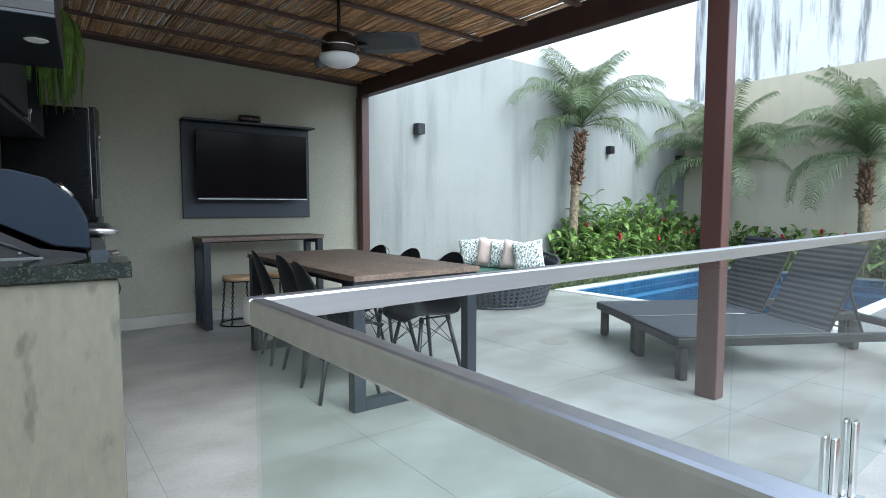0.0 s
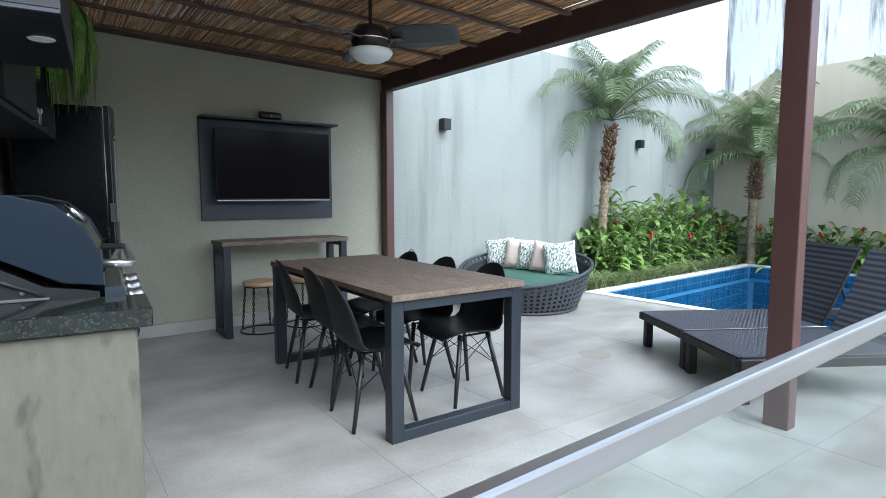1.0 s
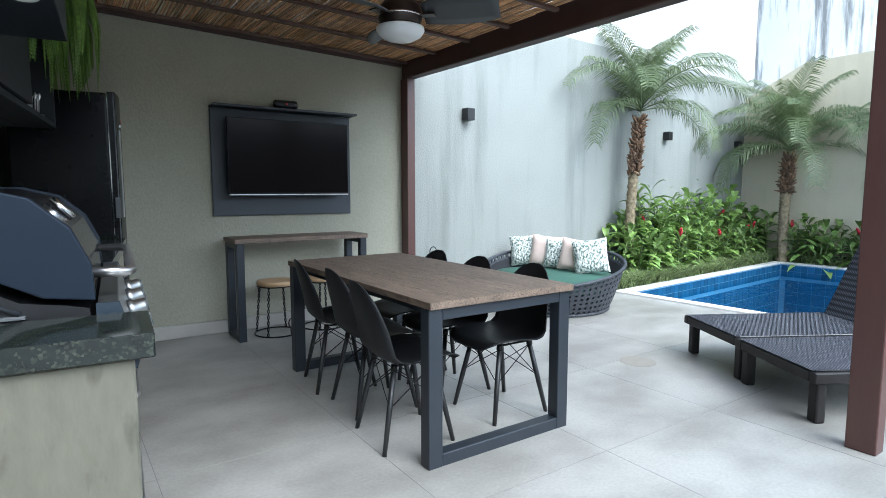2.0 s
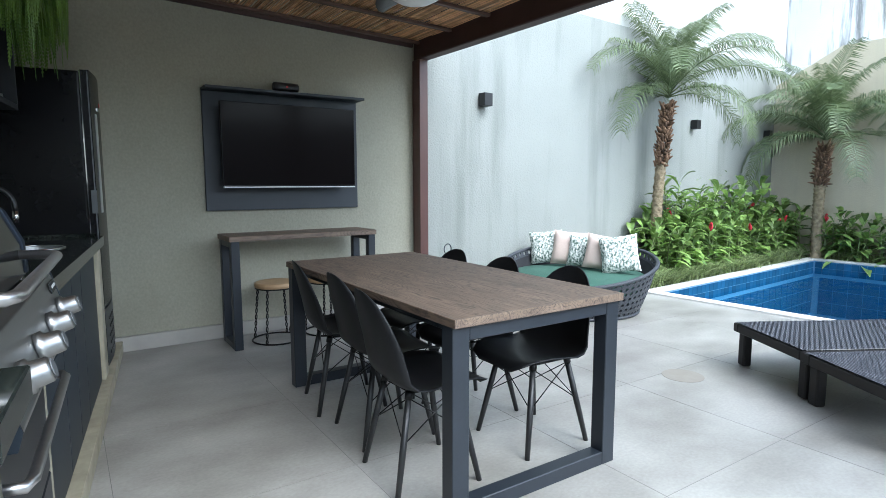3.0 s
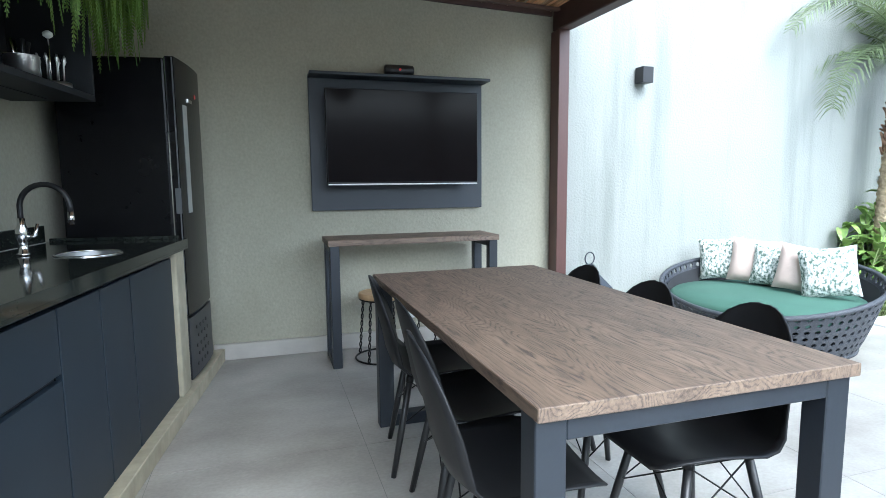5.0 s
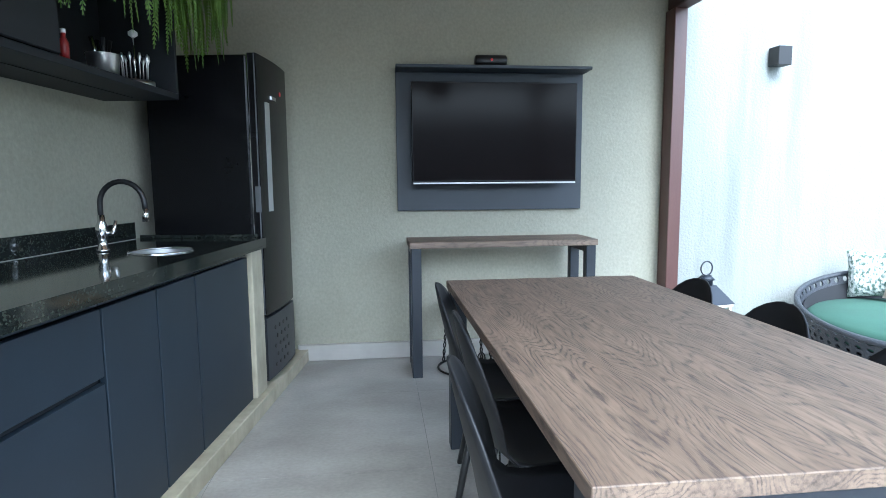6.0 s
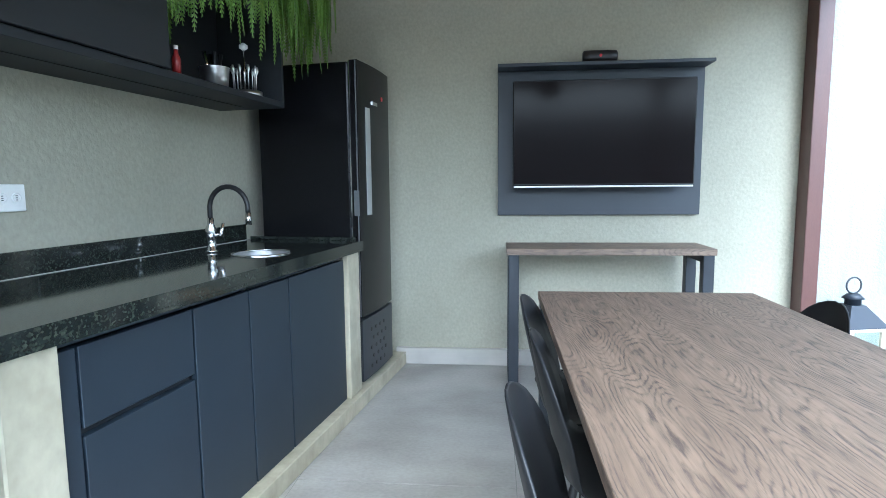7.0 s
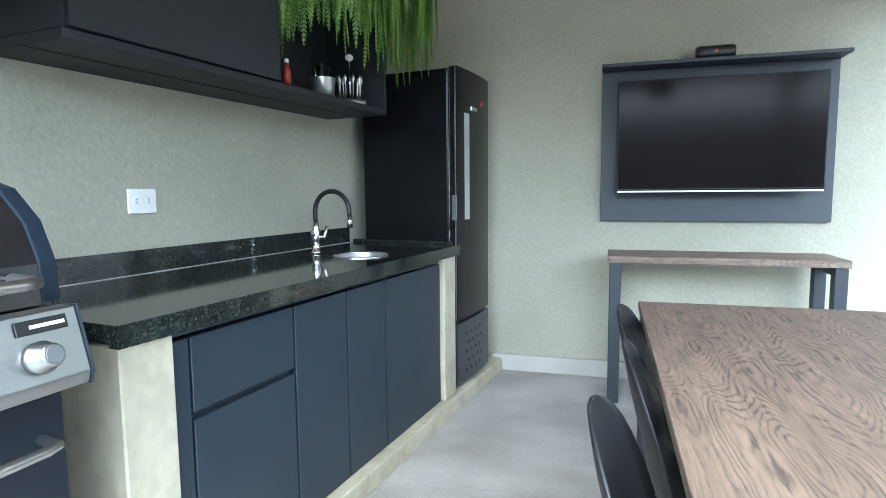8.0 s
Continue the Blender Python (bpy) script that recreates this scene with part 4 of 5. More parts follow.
for z0, z1 in ((0.47, 0.835), (0.08, 0.46)):
    drawer = part("drawer", box((-0.074, 0.01, z0), (-0.05, GW - 0.01, z1), 0.003), M_DRAWER, grill)
    zh = z1 - 0.095
    part("handle", tube([(-0.05, 0.1, zh), (0.0, 0.1, zh - 0.004), (0.008, 0.13, zh - 0.004), (0.008, GW - 0.085, zh - 0.004), (0.0, GW - 0.06, zh - 0.004), (-0.05, GW - 0.06, zh)], 0.0105, 10), M_STAIN, drawer, "round steel handle")

# things in the open niche
pot = kthing("steel_pot", "small steel pot with utensils in the niche", "pot", at=(-0.42, -0.615, UZ + 0.03))
part("body", lathe([(0.052, 0), (0.055, 0.002), (0.064, 0.095), (0.066, 0.098), (0.062, 0.094), (0.053, 0.006)], 20), M_STEEL, pot)
for k, (dx, dy) in enumerate(((0.01, 0.02), (-0.02, 0.01), (0.015, -0.02), (-0.01, -0.03))):
    part("utensil", tube([(dx * 0.4, dy * 0.4, 0.02), (dx * 1.6, dy * 1.6, 0.16)], [0.004, 0.009], 6), M_CHROME if k % 2 else M_BLACKP, pot)
rack = kthing("cutlery_stand", "steel cutlery stand with spoons and forks", "cutlery", at=(-0.42, -0.375, UZ + 0.03))
part("tray", lathe([(0.08, 0), (0.082, 0.012), (0.08, 0.03), (0.076, 0.028), (0.075, 0.004)], 24), M_STEEL, rack)
part("stem", tube([(0, 0, 0.005), (0, 0, 0.23)], 0.004, 6), M_CHROME, rack)
part("knob", lathe([(0.006, 0.225), (0.02, 0.235), (0.02, 0.25), (0.006, 0.26)], 12), M_WHITEP, rack)
for k in range(9):
    a = k * math.tau / 9
    spoon = tube([(0.05 * math.cos(a), 0.05 * math.sin(a), 0.01), (0.055 * math.cos(a), 0.055 * math.sin(a), 0.11), (0.058 * math.cos(a), 0.058 * math.sin(a), 0.13), (0.06 * math.cos(a), 0.06 * math.sin(a), 0.15)], [0.0035, 0.003, 0.009, 0.004], 6)
    part("spoon", spoon, M_STEEL, rack)
bottle = kthing("red_bottle", "small red bottle in the niche", "bottle", at=(-0.36, -0.944, UZ + 0.03))
part("body", lathe([(0.016, 0), (0.017, 0.065), (0.009, 0.085), (0.008, 0.1)], 16), material("dull_red_glass", (0.22, 0.015, 0.015), 0.3), bottle)
part("cap", lathe([(0.009, 0.1), (0.009, 0.115)], 12), M_WHITEP, bottle)

# fern
fern = kthing("hanging_fern", "bright green fern hanging over the niche", "fern", at=(-0.45, -0.50, 2.28))
part("pot", lathe([(0.10, 0), (0.13, 0.15), (0.135, 0.16), (0.125, 0.155), (0.11, 0.12)], 20), M_BLACKP, fern)
rng = random.Random(11)
for k in range(210):
    a = rng.uniform(-1.7, 1.9)
    reach, drop = rng.uniform(0.10, 0.36), rng.uniform(0.35, 0.72)
    fr = bmesh.new()
    n = 62
    turn = a + math.pi / 2 + rng.uniform(-1.0, 1.0)
    side = Vector((math.cos(turn), math.sin(turn), 0))
    sway, phase = rng.uniform(0.01, 0.05), rng.uniform(0, 6)
    for i in range(n):
        f = i / (n - 1)
        r = 0.06 + reach * math.sin(min(1, f * 1.35) * math.pi / 2)
        p = Vector((r * math.cos(a), 2.0 * r * math.sin(a), 0.16 + 0.10 * math.sin(f * math.pi * 0.6) - drop * f ** 1.7)) + Vector((0.4, 1, 0)) * sway * f * math.sin(phase + 3.5 * f)
        w = 0.040 * (1 - f) ** 0.5 * min(1.0, 0.35 + 4 * f) * rng.uniform(0.8, 1.1) + 0.004
        for s in (-1, 1):
            tip = p + side * s * w + Vector((0, 0, -0.012 - 0.2 * w))
            mid = p.lerp(tip, 0.55)
            v = [fr.verts.new(q) for q in (p + Vector((0, 0, 0.004)), mid + Vector((0, 0, 0.0065)), tip, mid - Vector((0, 0, 0.0055)), p - Vector((0, 0, 0.005)))]
            fr.faces.new(v)
    line = []
    for i in range(8):
        f = i / 7
        r = 0.06 + reach * math.sin(min(1, f * 1.35) * math.pi / 2)
        line.append((r * math.cos(a), 2.0 * r * math.sin(a), 0.16 + 0.10 * math.sin(f * math.pi * 0.6) - drop * f ** 1.7))
        line[-1] = Vector(line[-1]) + Vector((0.4, 1, 0)) * sway * f * math.sin(phase + 3.5 * f)
    add_tube(fr, line, 0.0022, 4)
    part("frond", fr, M_FERN, fern)

# ---- wall lamps and lantern ----
first_lamp = thing("wall_lamp", "small black box wall lamp on the yard wall", "lamp", YARD @ pose(0.81, 0, 2.094), "yard wall lamps")
part("box", box((-0.055, -0.11, -0.065), (0.055, -0.012, 0.065), 0.003), M_BLACKP, first_lamp)
part("back_plate", box((-0.04, -0.0119, -0.05), (0.04, -0.001, 0.05)), M_BLACKP, first_lamp)
copy_thing(first_lamp, YARD @ pose(5.02, 0, 2.10))
copy_thing(first_lamp, YARD @ pose(7.48, 0, 2.08))
lantern = thing("lantern", "blue-grey tin lantern with a ring handle on the floor", "lantern", pose(4.215, 5.90, 0, 0, 0, 12) @ Matrix.Scale(1.09, 4))
part("base", box((-0.11, -0.11, 0), (0.11, 0.11, 0.03), 0.004), M_CREAM, lantern)
for sx in (-1, 1):
    for sy in (-1, 1):
        part("corner_post", box((sx * 0.098 - 0.01, sy * 0.098 - 0.01, 0.03), (sx * 0.098 + 0.01, sy * 0.098 + 0.01, 0.33), 0.002), M_CREAM, lantern)
part("rim", box((-0.115, -0.115, 0.33), (0.115, 0.115, 0.35), 0.003), M_CREAM, lantern)
cap = bmesh.new()
bmesh.ops.create_cone(cap, cap_ends=True, segments=4, radius1=0.17, radius2=0.06, depth=0.11)
cap.transform(Matrix.Translation((0, 0, 0.405)) @ Matrix.Rotation(math.pi / 4, 4, "Z"))
part("roof", cap, M_LANT, lantern, "blue-grey tin roof")
part("chimney", lathe([(0.04, 0.46), (0.04, 0.49), (0.055, 0.495), (0.03, 0.52)], 14), M_LANT, lantern)
part("ring_handle", tube([(0.045 * math.sin(a), 0, 0.565 - 0.045 * math.cos(a)) for a in np.linspace(0, math.tau, 18, endpoint=False)], 0.005, 6, True), M_LANT, lantern)
part("candle", lathe([(0.03, 0.03), (0.03, 0.15)], 14), M_WHITEP, lantern)
for k in range(4):
    part("pane", box((-0.088, -0.1, 0.032), (0.088, -0.098, 0.329), 0, Matrix.Rotation(k * math.pi / 2, 4, "Z")), M_GLASS, lantern).visible_shadow = False


# ---- round wicker daybed ----
daybed = thing("daybed", "round charcoal wicker daybed with green cushion", "sofa", pose(5.385, 5.33, 0, 0, 0, -152) @ Matrix.Scale(0.9, 4))   # local x looks out of the open front


def rim_height(a):
    return 0.335 + 0.30 * (0.5 - 0.5 * math.cos(a)) ** 0.8


def shell_point(a, f):
    """f runs from the floor (0) to the rim (1)."""
    h = rim_height(a)
    r = 0.66 + 0.20 * (f * h / 0.62) ** 0.8
    return Vector((r * math.cos(a), r * math.sin(a), 0.02 + f * (h - 0.02)))


weave = bmesh.new()
COLS, ROWS = 64, 7
for i in range(COLS):
    for j in range(ROWS):
        def at(u, v):
            return shell_point((i + u) * math.tau / COLS, (j + v) / ROWS)
        corner = [(0, 0), (0.5, 0), (1, 0), (1, 0.5), (1, 1), (0.5, 1), (0, 1), (0, 0.5)]
        outer = [weave.verts.new(at(u, v)) for u, v in corner]
        inner = [weave.verts.new(at(0.5 + 0.27 * math.cos(k * math.pi / 4 - 2.356), 0.5 + 0.30 * math.sin(k * math.pi / 4 - 2.356))) for k in range(8)]
        for k in range(8):
            weave.faces.new((outer[k], outer[(k + 1) % 8], inner[(k + 1) % 8], inner[k]))
bmesh.ops.remove_doubles(weave, verts=weave.verts, dist=0.0005)
bmesh.ops.solidify(weave, geom=weave.faces[:], thickness=0.012)
part("woven_shell", weave, M_WICKER, daybed, "open woven wicker shell")
# Added sheet inside the weave; its dark colour gives the holes their shade.
shade_sheet = sheet([[shell_point(a, f) * 0.955 + Vector((0, 0, 0.01)) for a in np.linspace(0, math.tau, 49)] for f in (0.05, 0.3, 0.6, 0.9)])
part("weave_shade_sheet", shade_sheet, M_WEAVE_SHADE, daybed, "dark sheet standing for the shade behind the weave")
part("rim", tube([shell_point(a, 1.0) for a in np.linspace(0, math.tau, 64, endpoint=False)], 0.021, 8, True), M_WICKER, daybed, "thick woven rim")
part("foot_rim", tube([shell_point(a, 0.0) for a in np.linspace(0, math.tau, 48, endpoint=False)], 0.018, 8, True), M_WICKER, daybed)
part("cushion", lathe([(0.02, 0.24), (0.70, 0.24), (0.745, 0.265), (0.76, 0.31), (0.75, 0.362), (0.715, 0.392), (0.4, 0.412), (0.02, 0.415)], 48), M_GREEN, daybed, "green canvas seat cushion")
part("piping", tube([(0.752 * math.cos(a), 0.752 * math.sin(a), 0.345) for a in np.linspace(0, math.tau, 48, endpoint=False)], 0.006, 6, True), M_GREEN, daybed)


def pillow(size, mat, label, m, seed):
    rng = random.Random(seed)
    ob = thing("throw_pillow", label, "pillow", m, "pillows on the daybed")
    n = 12
    for side in (1, -1):
        grid = []
        for i in range(n + 1):
            row = []
            for j in range(n + 1):
                u, v = i / n * 2 - 1, j / n * 2 - 1
                puff = ((1 - u ** 4) * (1 - v ** 4)) ** 0.6
                pinch = 1 - 0.07 * (1 - abs(u) ** 2) * abs(v) ** 3 - 0.0
                pinch2 = 1 - 0.07 * (1 - abs(v) ** 2) * abs(u) ** 3
                row.append((u * size / 2 * pinch2 * 1.0, side * (0.065 * puff + 0.004 * rng.uniform(-1, 1) * puff), size / 2 + v * size / 2 * pinch))
            grid.append(row if side > 0 else row[::-1])
        part("front_cover" if side > 0 else "rear_cover", sheet(grid), mat, ob, smooth=True)
    return ob


for k, (px, py, size, mat, label, turn, roll) in enumerate((
        (5.50, 5.87, 0.36, M_FLORAL, "white pillow with dark green palm print", 52, -9), (5.565, 5.64, 0.37, M_BLUSH, "plain blush pink linen pillow", 58, 6), (5.60, 5.47, 0.33, M_FLORAL, "white pillow with dark green palm print", 60, 4),
        (5.585, 5.22, 0.36, M_BLUSH, "plain blush pink linen pillow", 60, 10), (5.63, 4.98, 0.37, M_FLORAL, "white pillow with dark green palm print", 50, -12))):
    pillow(size, mat, label, pose(px, py, 0.375, 0, 0, -turn) @ pose(0, 0, 0, -12, roll * 0.7, 0), k)


# ---- sun loungers ----
def lounger(m):
    """Local x runs from the foot end to the head end, y across."""
    ob = thing("sun_lounger", "dark woven sun lounger with raised backrest", "lounger", m, "sun loungers by the pool")
    L, W, H, HINGE = 1.95, 0.665, 0.288, 1.10
    for side in (-1, 1):
        part("side_rail", box((0, side * W / 2 - 0.025, H - 0.06), (L, side * W / 2 + 0.025, H), 0.006), M_LOUNGE, ob)
    for ex in (0.0, L - 0.05):
        part("end_rail", box((ex, -W / 2 + 0.026, H - 0.06), (ex + 0.05, W / 2 - 0.026, H - 0.001), 0.006), M_LOUNGE, ob)
    for lx in (0.03, L - 0.12):
        for side in (-1, 1):
            part("leg", box((lx, side * (W / 2 - 0.03) - 0.035, 0), (lx + 0.06, side * (W / 2 - 0.03) + 0.035, H - 0.061), 0.012, segments=2), M_LOUNGE, ob)
    def woven(length, width):
        bm = bmesh.new()
        nx, ny = int(length / 0.016), int(width / 0.022)
        vs = [[bm.verts.new((i * length / nx, (j / ny - 0.5) * width, 0.00012 * (1 if (i + j) % 2 else -1))) for j in range(ny + 1)] for i in range(nx + 1)]
        for i in range(nx):
            for j in range(ny):
                bm.faces.new((vs[i][j], vs[i + 1][j], vs[i + 1][j + 1], vs[i][j + 1]))
        bmesh.ops.solidify(bm, geom=bm.faces[:], thickness=0.006)
        return bm
    seat = woven(HINGE - 0.002, W - 0.003)
    seat.transform(Matrix.Translation((0.001, 0, H + 0.009)))
    part("woven_seat", seat, M_SLING, ob, "tightly woven grey sling")
    tip = pose(HINGE + 0.01, 0, H + 0.008, 0, -65, 0)
    back = woven(0.645, W - 0.06)
    back.transform(tip)
    rest = part("backrest", back, M_SLING, ob, "raised woven backrest")
    frame_bars = bmesh.new()
    for side in (-1, 1):
        add_box(frame_bars, (0, side * (W / 2 - 0.055) - 0.018, -0.032), (0.64, side * (W / 2 - 0.055) + 0.018, -0.008), 0.005, tip)
    add_box(frame_bars, (0.605, -W / 2 + 0.045, -0.033), (0.641, W / 2 - 0.045, -0.0085), 0.005, tip)
    part("backrest_frame", frame_bars, M_LOUNGE, rest)
    p = tip @ Vector((0.42, 0, -0.02))
    part("prop", tube([(p.x, -0.2, p.z), (p.x + 0.16, -0.2, H - 0.03), (p.x + 0.16, 0.2, H - 0.03), (p.x, 0.2, p.z)], 0.011, 8), M_LOUNGE, ob)
    return ob


axis = math.degrees(math.atan2(-0.50, 0.866))
bed = lounger(pose(4.785, 3.18, 0, 0, 0, axis))
copy_thing(bed, pose(4.415, 2.57, 0, 0, 0, axis))


# ---- palms ----
def frond_mesh(length, lift, droop, seed):
    rng = random.Random(seed)
    bm = bmesh.new()
    n = 30
    pts = []
    for i in range(n + 1):
        f = i / n
        ang = math.radians(lift) - math.radians(droop) * f ** 1.3
        pts.append((pts[-1] + Vector((math.cos(ang), 0, math.sin(ang))) * length / n) if pts else Vector((0, 0, 0)))
    add_tube(bm, pts[::3], [0.011 * (1 - 0.85 * k / 10) for k in range(len(pts[::3]))], 5)
    for i in range(5, n * 3):
        f = i / (n * 3)
        p = pts[int(f * n)].lerp(pts[min(n, int(f * n) + 1)], f * n - int(f * n))
        way = (pts[min(n, int(f * n) + 1)] - pts[int(f * n)]).normalized()
        size = 0.37 * (0.35 + 0.65 * math.sin(math.pi * min(1, f * 0.85 + 0.12))) * rng.uniform(0.85, 1.1)
        for s in (-1, 1):
            spread = Vector((0, s, 0)) * 0.80 + way * rng.uniform(0.5, 0.75) + Vector((0, 0, rng.uniform(0.0, 0.3)))
            spread.normalize()
            mid = p + spread * size * 0.5
            tip = p + spread * size + Vector((0, 0, -0.50 * size))
            wide = way * (0.006 if f > 0.12 else 0.003)
            a, b, c, d, e = (bm.verts.new(q) for q in (p - wide * 0.7, p + wide * 0.7, mid + wide, mid - wide, tip))
            bm.faces.new((a, b, c, d))
            bm.faces.new((d, c, e))
    data = bpy.data.meshes.new("frond")
    bm.to_mesh(data)
    bm.free()
    data.materials.append(M_FROND)
    return data


FRONDS = [frond_mesh(1.4, 84, 62, 1), frond_mesh(1.55, 66, 95, 2), frond_mesh(1.85, 46, 100, 3), frond_mesh(1.65, 20, 112, 4), frond_mesh(1.25, -18, 68, 5)]


def palm(base, top, count, size, seed, label):
    rng = random.Random(seed)
    base, top = Vector(base), Vector(top)
    ob = thing("palm", label, "palm tree", Matrix.Translation(base), "palms along the walls")
    rise = top - base
    bend = Vector((-0.06, 0, 0))
    line = [rise * f + bend * math.sin(f * math.pi) for f in np.linspace(0, 1, 9)]
    trunk = bmesh.new()
    height = rise.length
    cut = 0.66
    rings = int(height * cut / 0.05)
    add_tube(trunk, [rise * (cut * i / rings) + bend * math.sin(cut * i / rings * math.pi) for i in range(rings + 1)], [0.072 * size * (1.06 if i % 2 else 0.95) * (1.25 if i < 3 else 1) for i in range(rings + 1)], 12)
    part("trunk", trunk, M_TRUNK, ob, "ringed tan trunk")
    scales = bmesh.new()
    for i in range(int(height * cut / 0.06)):
        for k in range(7):
            f = cut * (i + 0.5) / (height * cut / 0.06)
            a = (k + 0.5 * (i % 2)) * math.tau / 7
            c = rise * f + bend * math.sin(f * math.pi)
            out = Vector((math.cos(a), math.sin(a), 0))
            t = Vector((-math.sin(a), math.cos(a), 0))
            r = 0.075 * size
            v = [scales.verts.new(c + q) for q in (out * r + t * 0.03, out * r - t * 0.03, out * (r + 0.012) + Vector((0, 0, 0.028)), out * r * 0.98 + Vector((0, 0, -0.022)))]
            scales.faces.new((v[0], v[2], v[1]))
            scales.faces.new((v[0], v[1], v[3]))
    tagged(part("leaf_scar_pattern", scales, M_TRUNK, ob), kind="stuff")
    boots = bmesh.new()
    for i in range(190):
        f = cut - 0.02 + (1.0 - cut) * (i / 190)
        a = i * 2.4
        c = rise * f + bend * math.sin(f * math.pi)
        out = Vector((math.cos(a), math.sin(a), 0.9)).normalized()
        out = (out + Vector((rng.uniform(-0.3, 0.3), rng.uniform(-0.3, 0.3), rng.uniform(-0.7, 0.3)))).normalized()
        add_tube(boots, [c + Vector((math.cos(a), math.sin(a), 0)) * 0.06 * size, c + out * rng.uniform(0.09, 0.17) * size], [0.030 * size, 0.009], 4)
    tagged(part("shaggy_collar", boots, M_BOOT, ob, "shaggy dark brown leaf bases"), kind="stuff")
    for i in range(count):
        f = i / count
        kind = sum(f > step for step in (0.2, 0.48, 0.78, 1.1))
        a = i * 2.399 + rng.uniform(-0.2, 0.2)
        scale = size * rng.uniform(0.88, 1.08)
        m = Matrix.Translation(rise + Vector((0, 0, 0.16 - 0.12 * f))) @ Matrix.Rotation(a, 4, "Z") @ Matrix.Rotation(rng.uniform(-0.15, 0.15), 4, "X") @ Matrix.Rotation(rng.uniform(-0.12, 0.12), 4, "Y") @ Matrix.Scale(scale, 4)
        share("frond", FRONDS[kind], ob, m)
    return ob


palm((7.71, 6.12, -0.05), (7.86, 6.11, 2.31), 28, 0.9, 21, "slender feathery palm rising from the ginger bed")
palm((11.38, 5.72, -0.05), (11.43, 5.72, 1.88), 36, 1.05, 22, "feathery palm in the corner of the two walls")
palm((11.5, 3.46, -0.05), (11.53, 3.49, 1.85), 36, 1.05, 23, "feathery palm before the sand coloured wall")


# ---- ginger bed ----
def ginger_meshes(seed, height):
    rng = random.Random(seed)
    leaves, stems, flowers = bmesh.new(), bmesh.new(), bmesh.new()
    for c in range(10):
        a = rng.uniform(0, math.tau)
        h = height * rng.uniform(0.55, 1.05)
        root = Vector((rng.uniform(-0.2, 0.2), rng.uniform(-0.2, 0.2), 0))
        lean = Vector((math.cos(a), math.sin(a), 0)) * rng.uniform(0.08, 0.30)
        pts = [root + lean * (f ** 2) * h + Vector((0, 0, h * (f - 0.12 * f * f))) for f in np.linspace(0, 1, 7)]
        add_tube(stems, pts, [0.010, 0.010, 0.009, 0.008, 0.007, 0.006, 0.004], 5)
        n = int(11 * h / 0.9)
        for i in range(n):
            f = 0.06 + 0.94 * i / (n - 1)
            p = pts[min(5, int(f * 6))].lerp(pts[min(6, int(f * 6) + 1)], f * 6 - min(5, int(f * 6)))
            b = a + math.pi / 2 * (1 if i % 2 else -1) + rng.uniform(-0.7, 0.7)
            up = rng.uniform(-0.05, 0.55) + 0.7 * f if i < n - 2 else 1.8
            way = Vector((math.cos(b), math.sin(b), up)).normalized()
            size, wide = rng.uniform(0.27, 0.42), rng.uniform(0.046, 0.066)
            side = way.cross(Vector((0, 0, 1))).normalized()
            prev = None
            for k, (g, w) in enumerate(((0.0, 0.10), (0.22, 0.75), (0.5, 1.0), (0.78, 0.7), (1.0, 0.02))):
                mid = p + way * size * g + Vector((0, 0, -0.24 * size * g * g * 2.2))
                trio = [leaves.verts.new(mid + side * wide * w * s + Vector((0, 0, 0.35 * wide * w * abs(s)))) for s in (-1, 0, 1)]
                if prev:
                    for q in (0, 1):
                        leaves.faces.new((prev[q], prev[q + 1], trio[q + 1], trio[q]))
                prev = trio
        if c == 0:
            top = pts[-1] + Vector((0, 0, 0.04))
            for i in range(26):
                g = i / 25
                b = i * 2.4
                out = Vector((math.cos(b), math.sin(b), 0.8)).normalized()
                q = top + lean * 0.3 * g + Vector((0, 0, 0.10 * g))
                add_tube(flowers, [q, q + out * 0.045 * (1 - 0.6 * g) + Vector((0, 0, 0.016))], [0.016, 0.006], 4)
    made = []
    for name, bm, mat in (("foliage", leaves, M_GINGER), ("stems", stems, M_GRASS), ("flowers", flowers, M_BRACT)):
        data = bpy.data.meshes.new(name)
        bm.to_mesh(data)
        bm.free()
        data.materials.append(mat)
        made.append(data)
    return made


KINDS = [ginger_meshes(31 + k, h) for k, h in enumerate((1.35, 1.15, 0.85))]
rng = random.Random(77)


def ginger(x, y, kind, scale):
    ob = thing("ginger_plant", "leafy green ginger plant with red flower spikes", "shrub", pose(x, y, -0.05, 0, 0, rng.uniform(0, 360)), "ginger plants in the bed")
    ob.scale = (scale,) * 3
    for data, name in zip(KINDS[kind], ("foliage", "stem_tuft", "flower_spike")):
        if name != "flower_spike" or rng.random() < 0.75:
            tagged(share(name, data, ob, Matrix()), kind="stuff" if name != "flower_spike" else "")


x = 7.55
while x < 11.6:
    ginger(x, yard_y(x) - 0.27 + rng.uniform(-0.06, 0.05), 0 if 8.2 < x < 10.6 else 1, rng.uniform(0.9, 1.1))
    ginger(x + 0.18, yard_y(x) - 0.42 + rng.uniform(-0.04, 0.04), 1 if x > 8.2 else 2, rng.uniform(0.78, 0.96))
    x += 0.36
y = 2.6
while y < 5.6:
    ginger(11.58 + rng.uniform(-0.08, 0.08), y, 2, rng.uniform(0.85, 1.1))
    y += 0.42

grass = bmesh.new()
rng = random.Random(5)


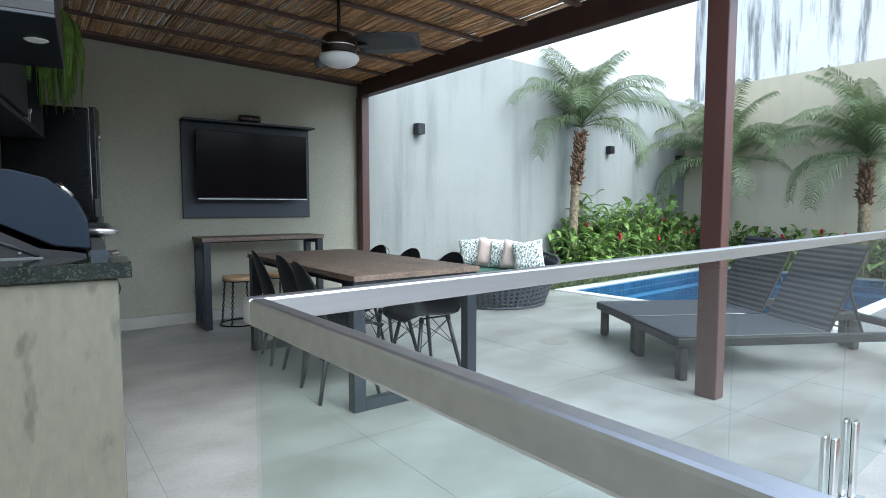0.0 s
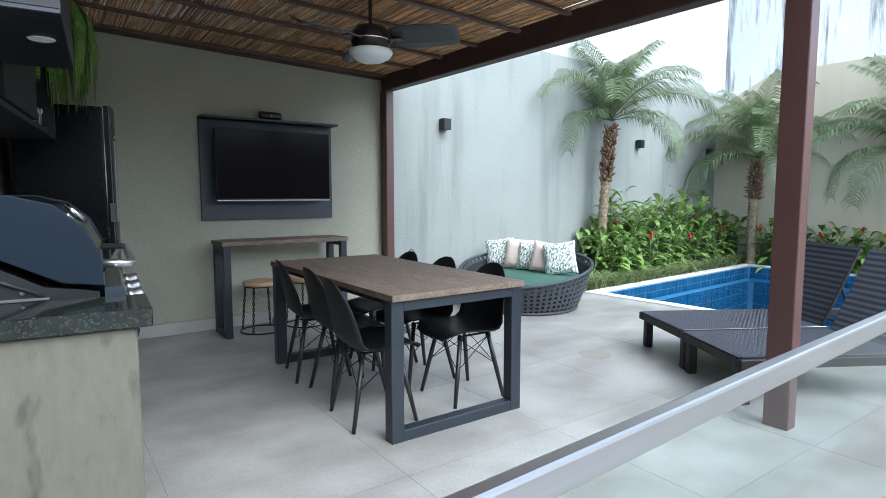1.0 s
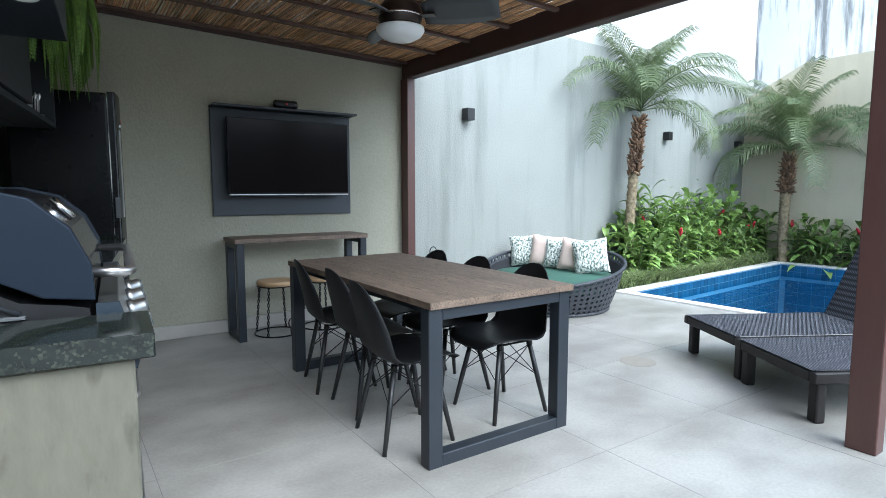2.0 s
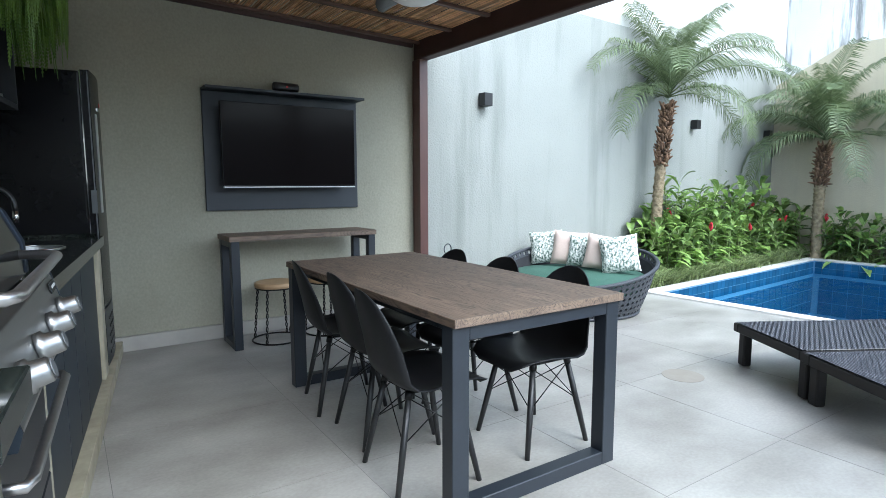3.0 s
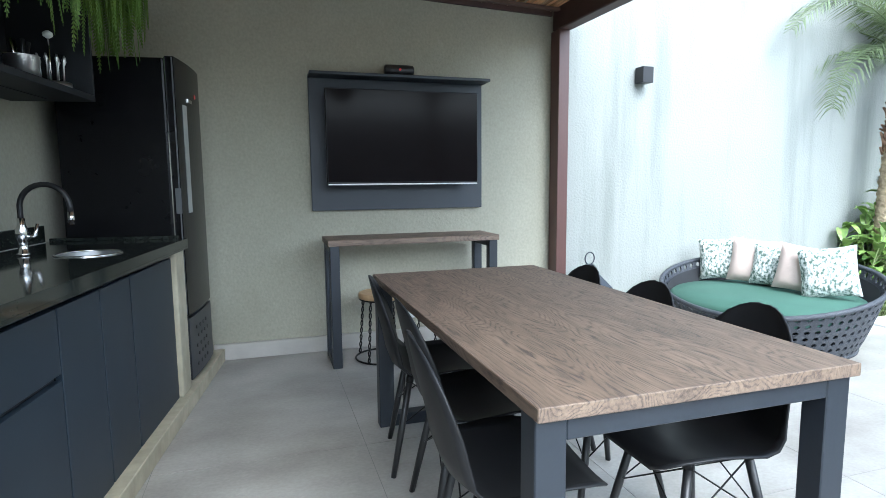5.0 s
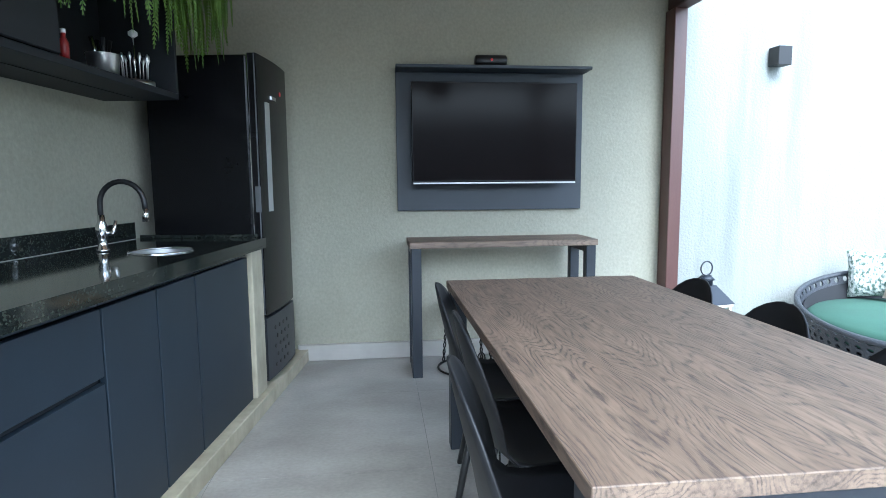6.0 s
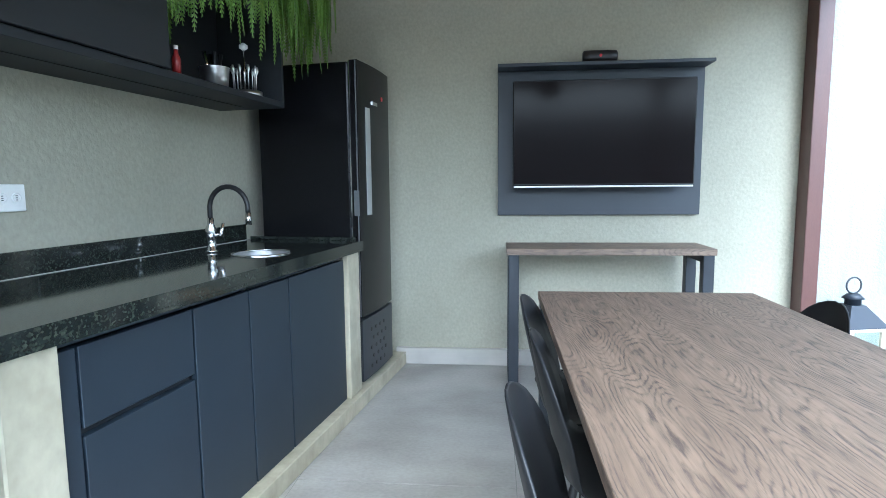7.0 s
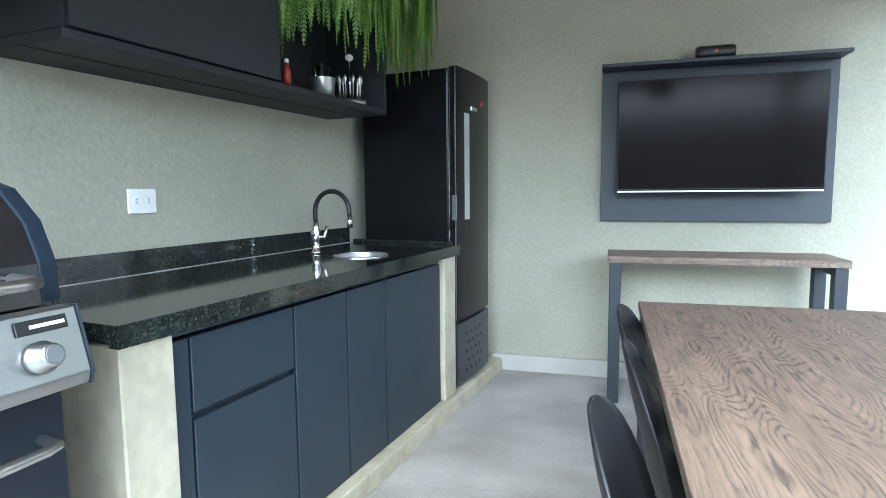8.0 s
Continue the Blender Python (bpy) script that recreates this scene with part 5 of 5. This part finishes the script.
def blade(x, y):
    a, h = rng.uniform(0, math.tau), rng.uniform(0.2, 0.46)
    out = Vector((math.cos(a), math.sin(a), 0))
    side = Vector((-out.y, out.x, 0)) * 0.0065
    prev = None
    for g, w in ((0, 1), (0.4, 0.9), (0.75, 0.6), (1, 0.1)):
        p = Vector((x, y, -0.05)) + out * h * 0.75 * g * g + Vector((0, 0, h * (g - 0.45 * g * g)))
        pair = [grass.verts.new(p - side * w), grass.verts.new(p + side * w)]
        if prev:
            grass.faces.new((prev[0], prev[1], pair[1], pair[0]))
        prev = pair


for k in range(170):
    cx, cy = (rng.uniform(6.72, 11.4), rng.uniform(5.56, 5.75)) if k < 130 else (rng.uniform(11.44, 11.6), rng.uniform(2.4, 5.5))
    for b in range(34):
        blade(cx + rng.gauss(0, 0.05), cy + rng.gauss(0, 0.045))
for k in range(24):
    cx, cy = rng.uniform(6.7, 7.7), rng.uniform(5.6, 6.5)
    for b in range(40):
        blade(cx + rng.gauss(0, 0.06), cy + rng.gauss(0, 0.06))
grass.transform(POOL_TURN)
clumps = link("mondo_grass", grass, M_GRASS)
tagged(clumps, "tufts of narrow green grass along the pool edge", "grass", kind="stuff")

# ---- pool tiles ----
def piece(name, size, mat, bevel):
    bm = box([-s / 2 for s in size], [s / 2 for s in size], bevel)
    data = bpy.data.meshes.new(name)
    bm.to_mesh(data)
    bm.free()
    data.materials.append(mat)
    return data


T = 0.10
far_tile, end_tile = piece("tile", (T - 0.005, 0.006, T - 0.005), M_TILE, 0.001), piece("tile", (0.006, T - 0.005, T - 0.005), M_TILE, 0.001)
for row in range(2):
    z = -0.065 - T * row
    for i in range(44):
        share("tile", far_tile, pool, Matrix.Translation((POOL[0] + T * (i + 0.5), POOL[3] - 0.003, z)))
    for i in range(29):
        share("tile", end_tile, pool, Matrix.Translation((POOL[2] - 0.003, POOL[3] - 0.02 - T * (i + 0.5), z)))
lower = bmesh.new()
T2 = 0.20
for i in range(22):
    for j in range(14):
        add_box(lower, (POOL[0] + 0.05 + T2 * i, POOL[1] + 0.05 + T2 * j, -0.9), (POOL[0] + 0.05 + T2 * (i + 0.96), POOL[1] + 0.05 + T2 * (j + 0.96), -0.896))
    for j in range(3):
        add_box(lower, (POOL[0] + 0.05 + T2 * i, POOL[3] - 0.005, -0.86 + T2 * j), (POOL[0] + 0.05 + T2 * (i + 0.96), POOL[3], -0.86 + T2 * (j + 0.96)))
for i in range(14):
    for j in range(3):
        add_box(lower, (POOL[2] - 0.005, POOL[1] + 0.05 + T2 * i, -0.86 + T2 * j), (POOL[2], POOL[1] + 0.05 + T2 * (i + 0.96), -0.86 + T2 * (j + 0.96)))
        add_box(lower, (POOL[0], POOL[1] + 0.05 + T2 * i, -0.86 + T2 * j), (POOL[0] + 0.005, POOL[1] + 0.05 + T2 * (i + 0.96), -0.86 + T2 * (j + 0.96)))
below = link("lower_tiles", lower, M_TILE)
below.parent = pool
tagged(below, kind="stuff")

# ---- floor tiles ----
TX, TY = 0.92, 0.926
slab_tile = piece("tile", (TX - 0.003, TY - 0.003, 0.012), M_FLOOR, 0.0)
EDGE = [POOL_TURN @ Vector((POOL[0] - COPE - 0.002, y, 0)) for y in (POOL[1] - 4, POOL[3] + 1.5)]   # the pool's near side


def edge_x(y):
    a, b = EDGE
    return a.x + (b.x - a.x) * (y - a.y) / (b.y - a.y)


for i in range(-3, 12):
    for j in range(-13, 3):
        x0, y0 = 1.26 + TX * i, 4.545 + TY * j
        y1 = min(y0 + TY, TV_Y if x0 < 4 else yard_y(x0))
        south = y0 + TY < POOL[1] - 0.3
        if y0 < -8:
            continue
        if (i < 5 or (south and x0 + TX < END_X - 0.3)) and y1 - y0 > TY - 0.01:
            share("tile", slab_tile, floor, Matrix.Translation((x0 + TX / 2, y0 + TY / 2, -0.006)))
        elif i <= 5 and y1 - y0 > 0.1:
            wide = [x0 + TX, x0 + TX] if i < 5 else [edge_x(y0), edge_x(y1)]
            part("tile", prism_z([(x0, y0), (wide[0] - 0.0015, y0), (wide[1] - 0.0015, y1 - 0.0015), (x0, y1 - 0.0015)], -0.012, 0.0), M_FLOOR, floor)
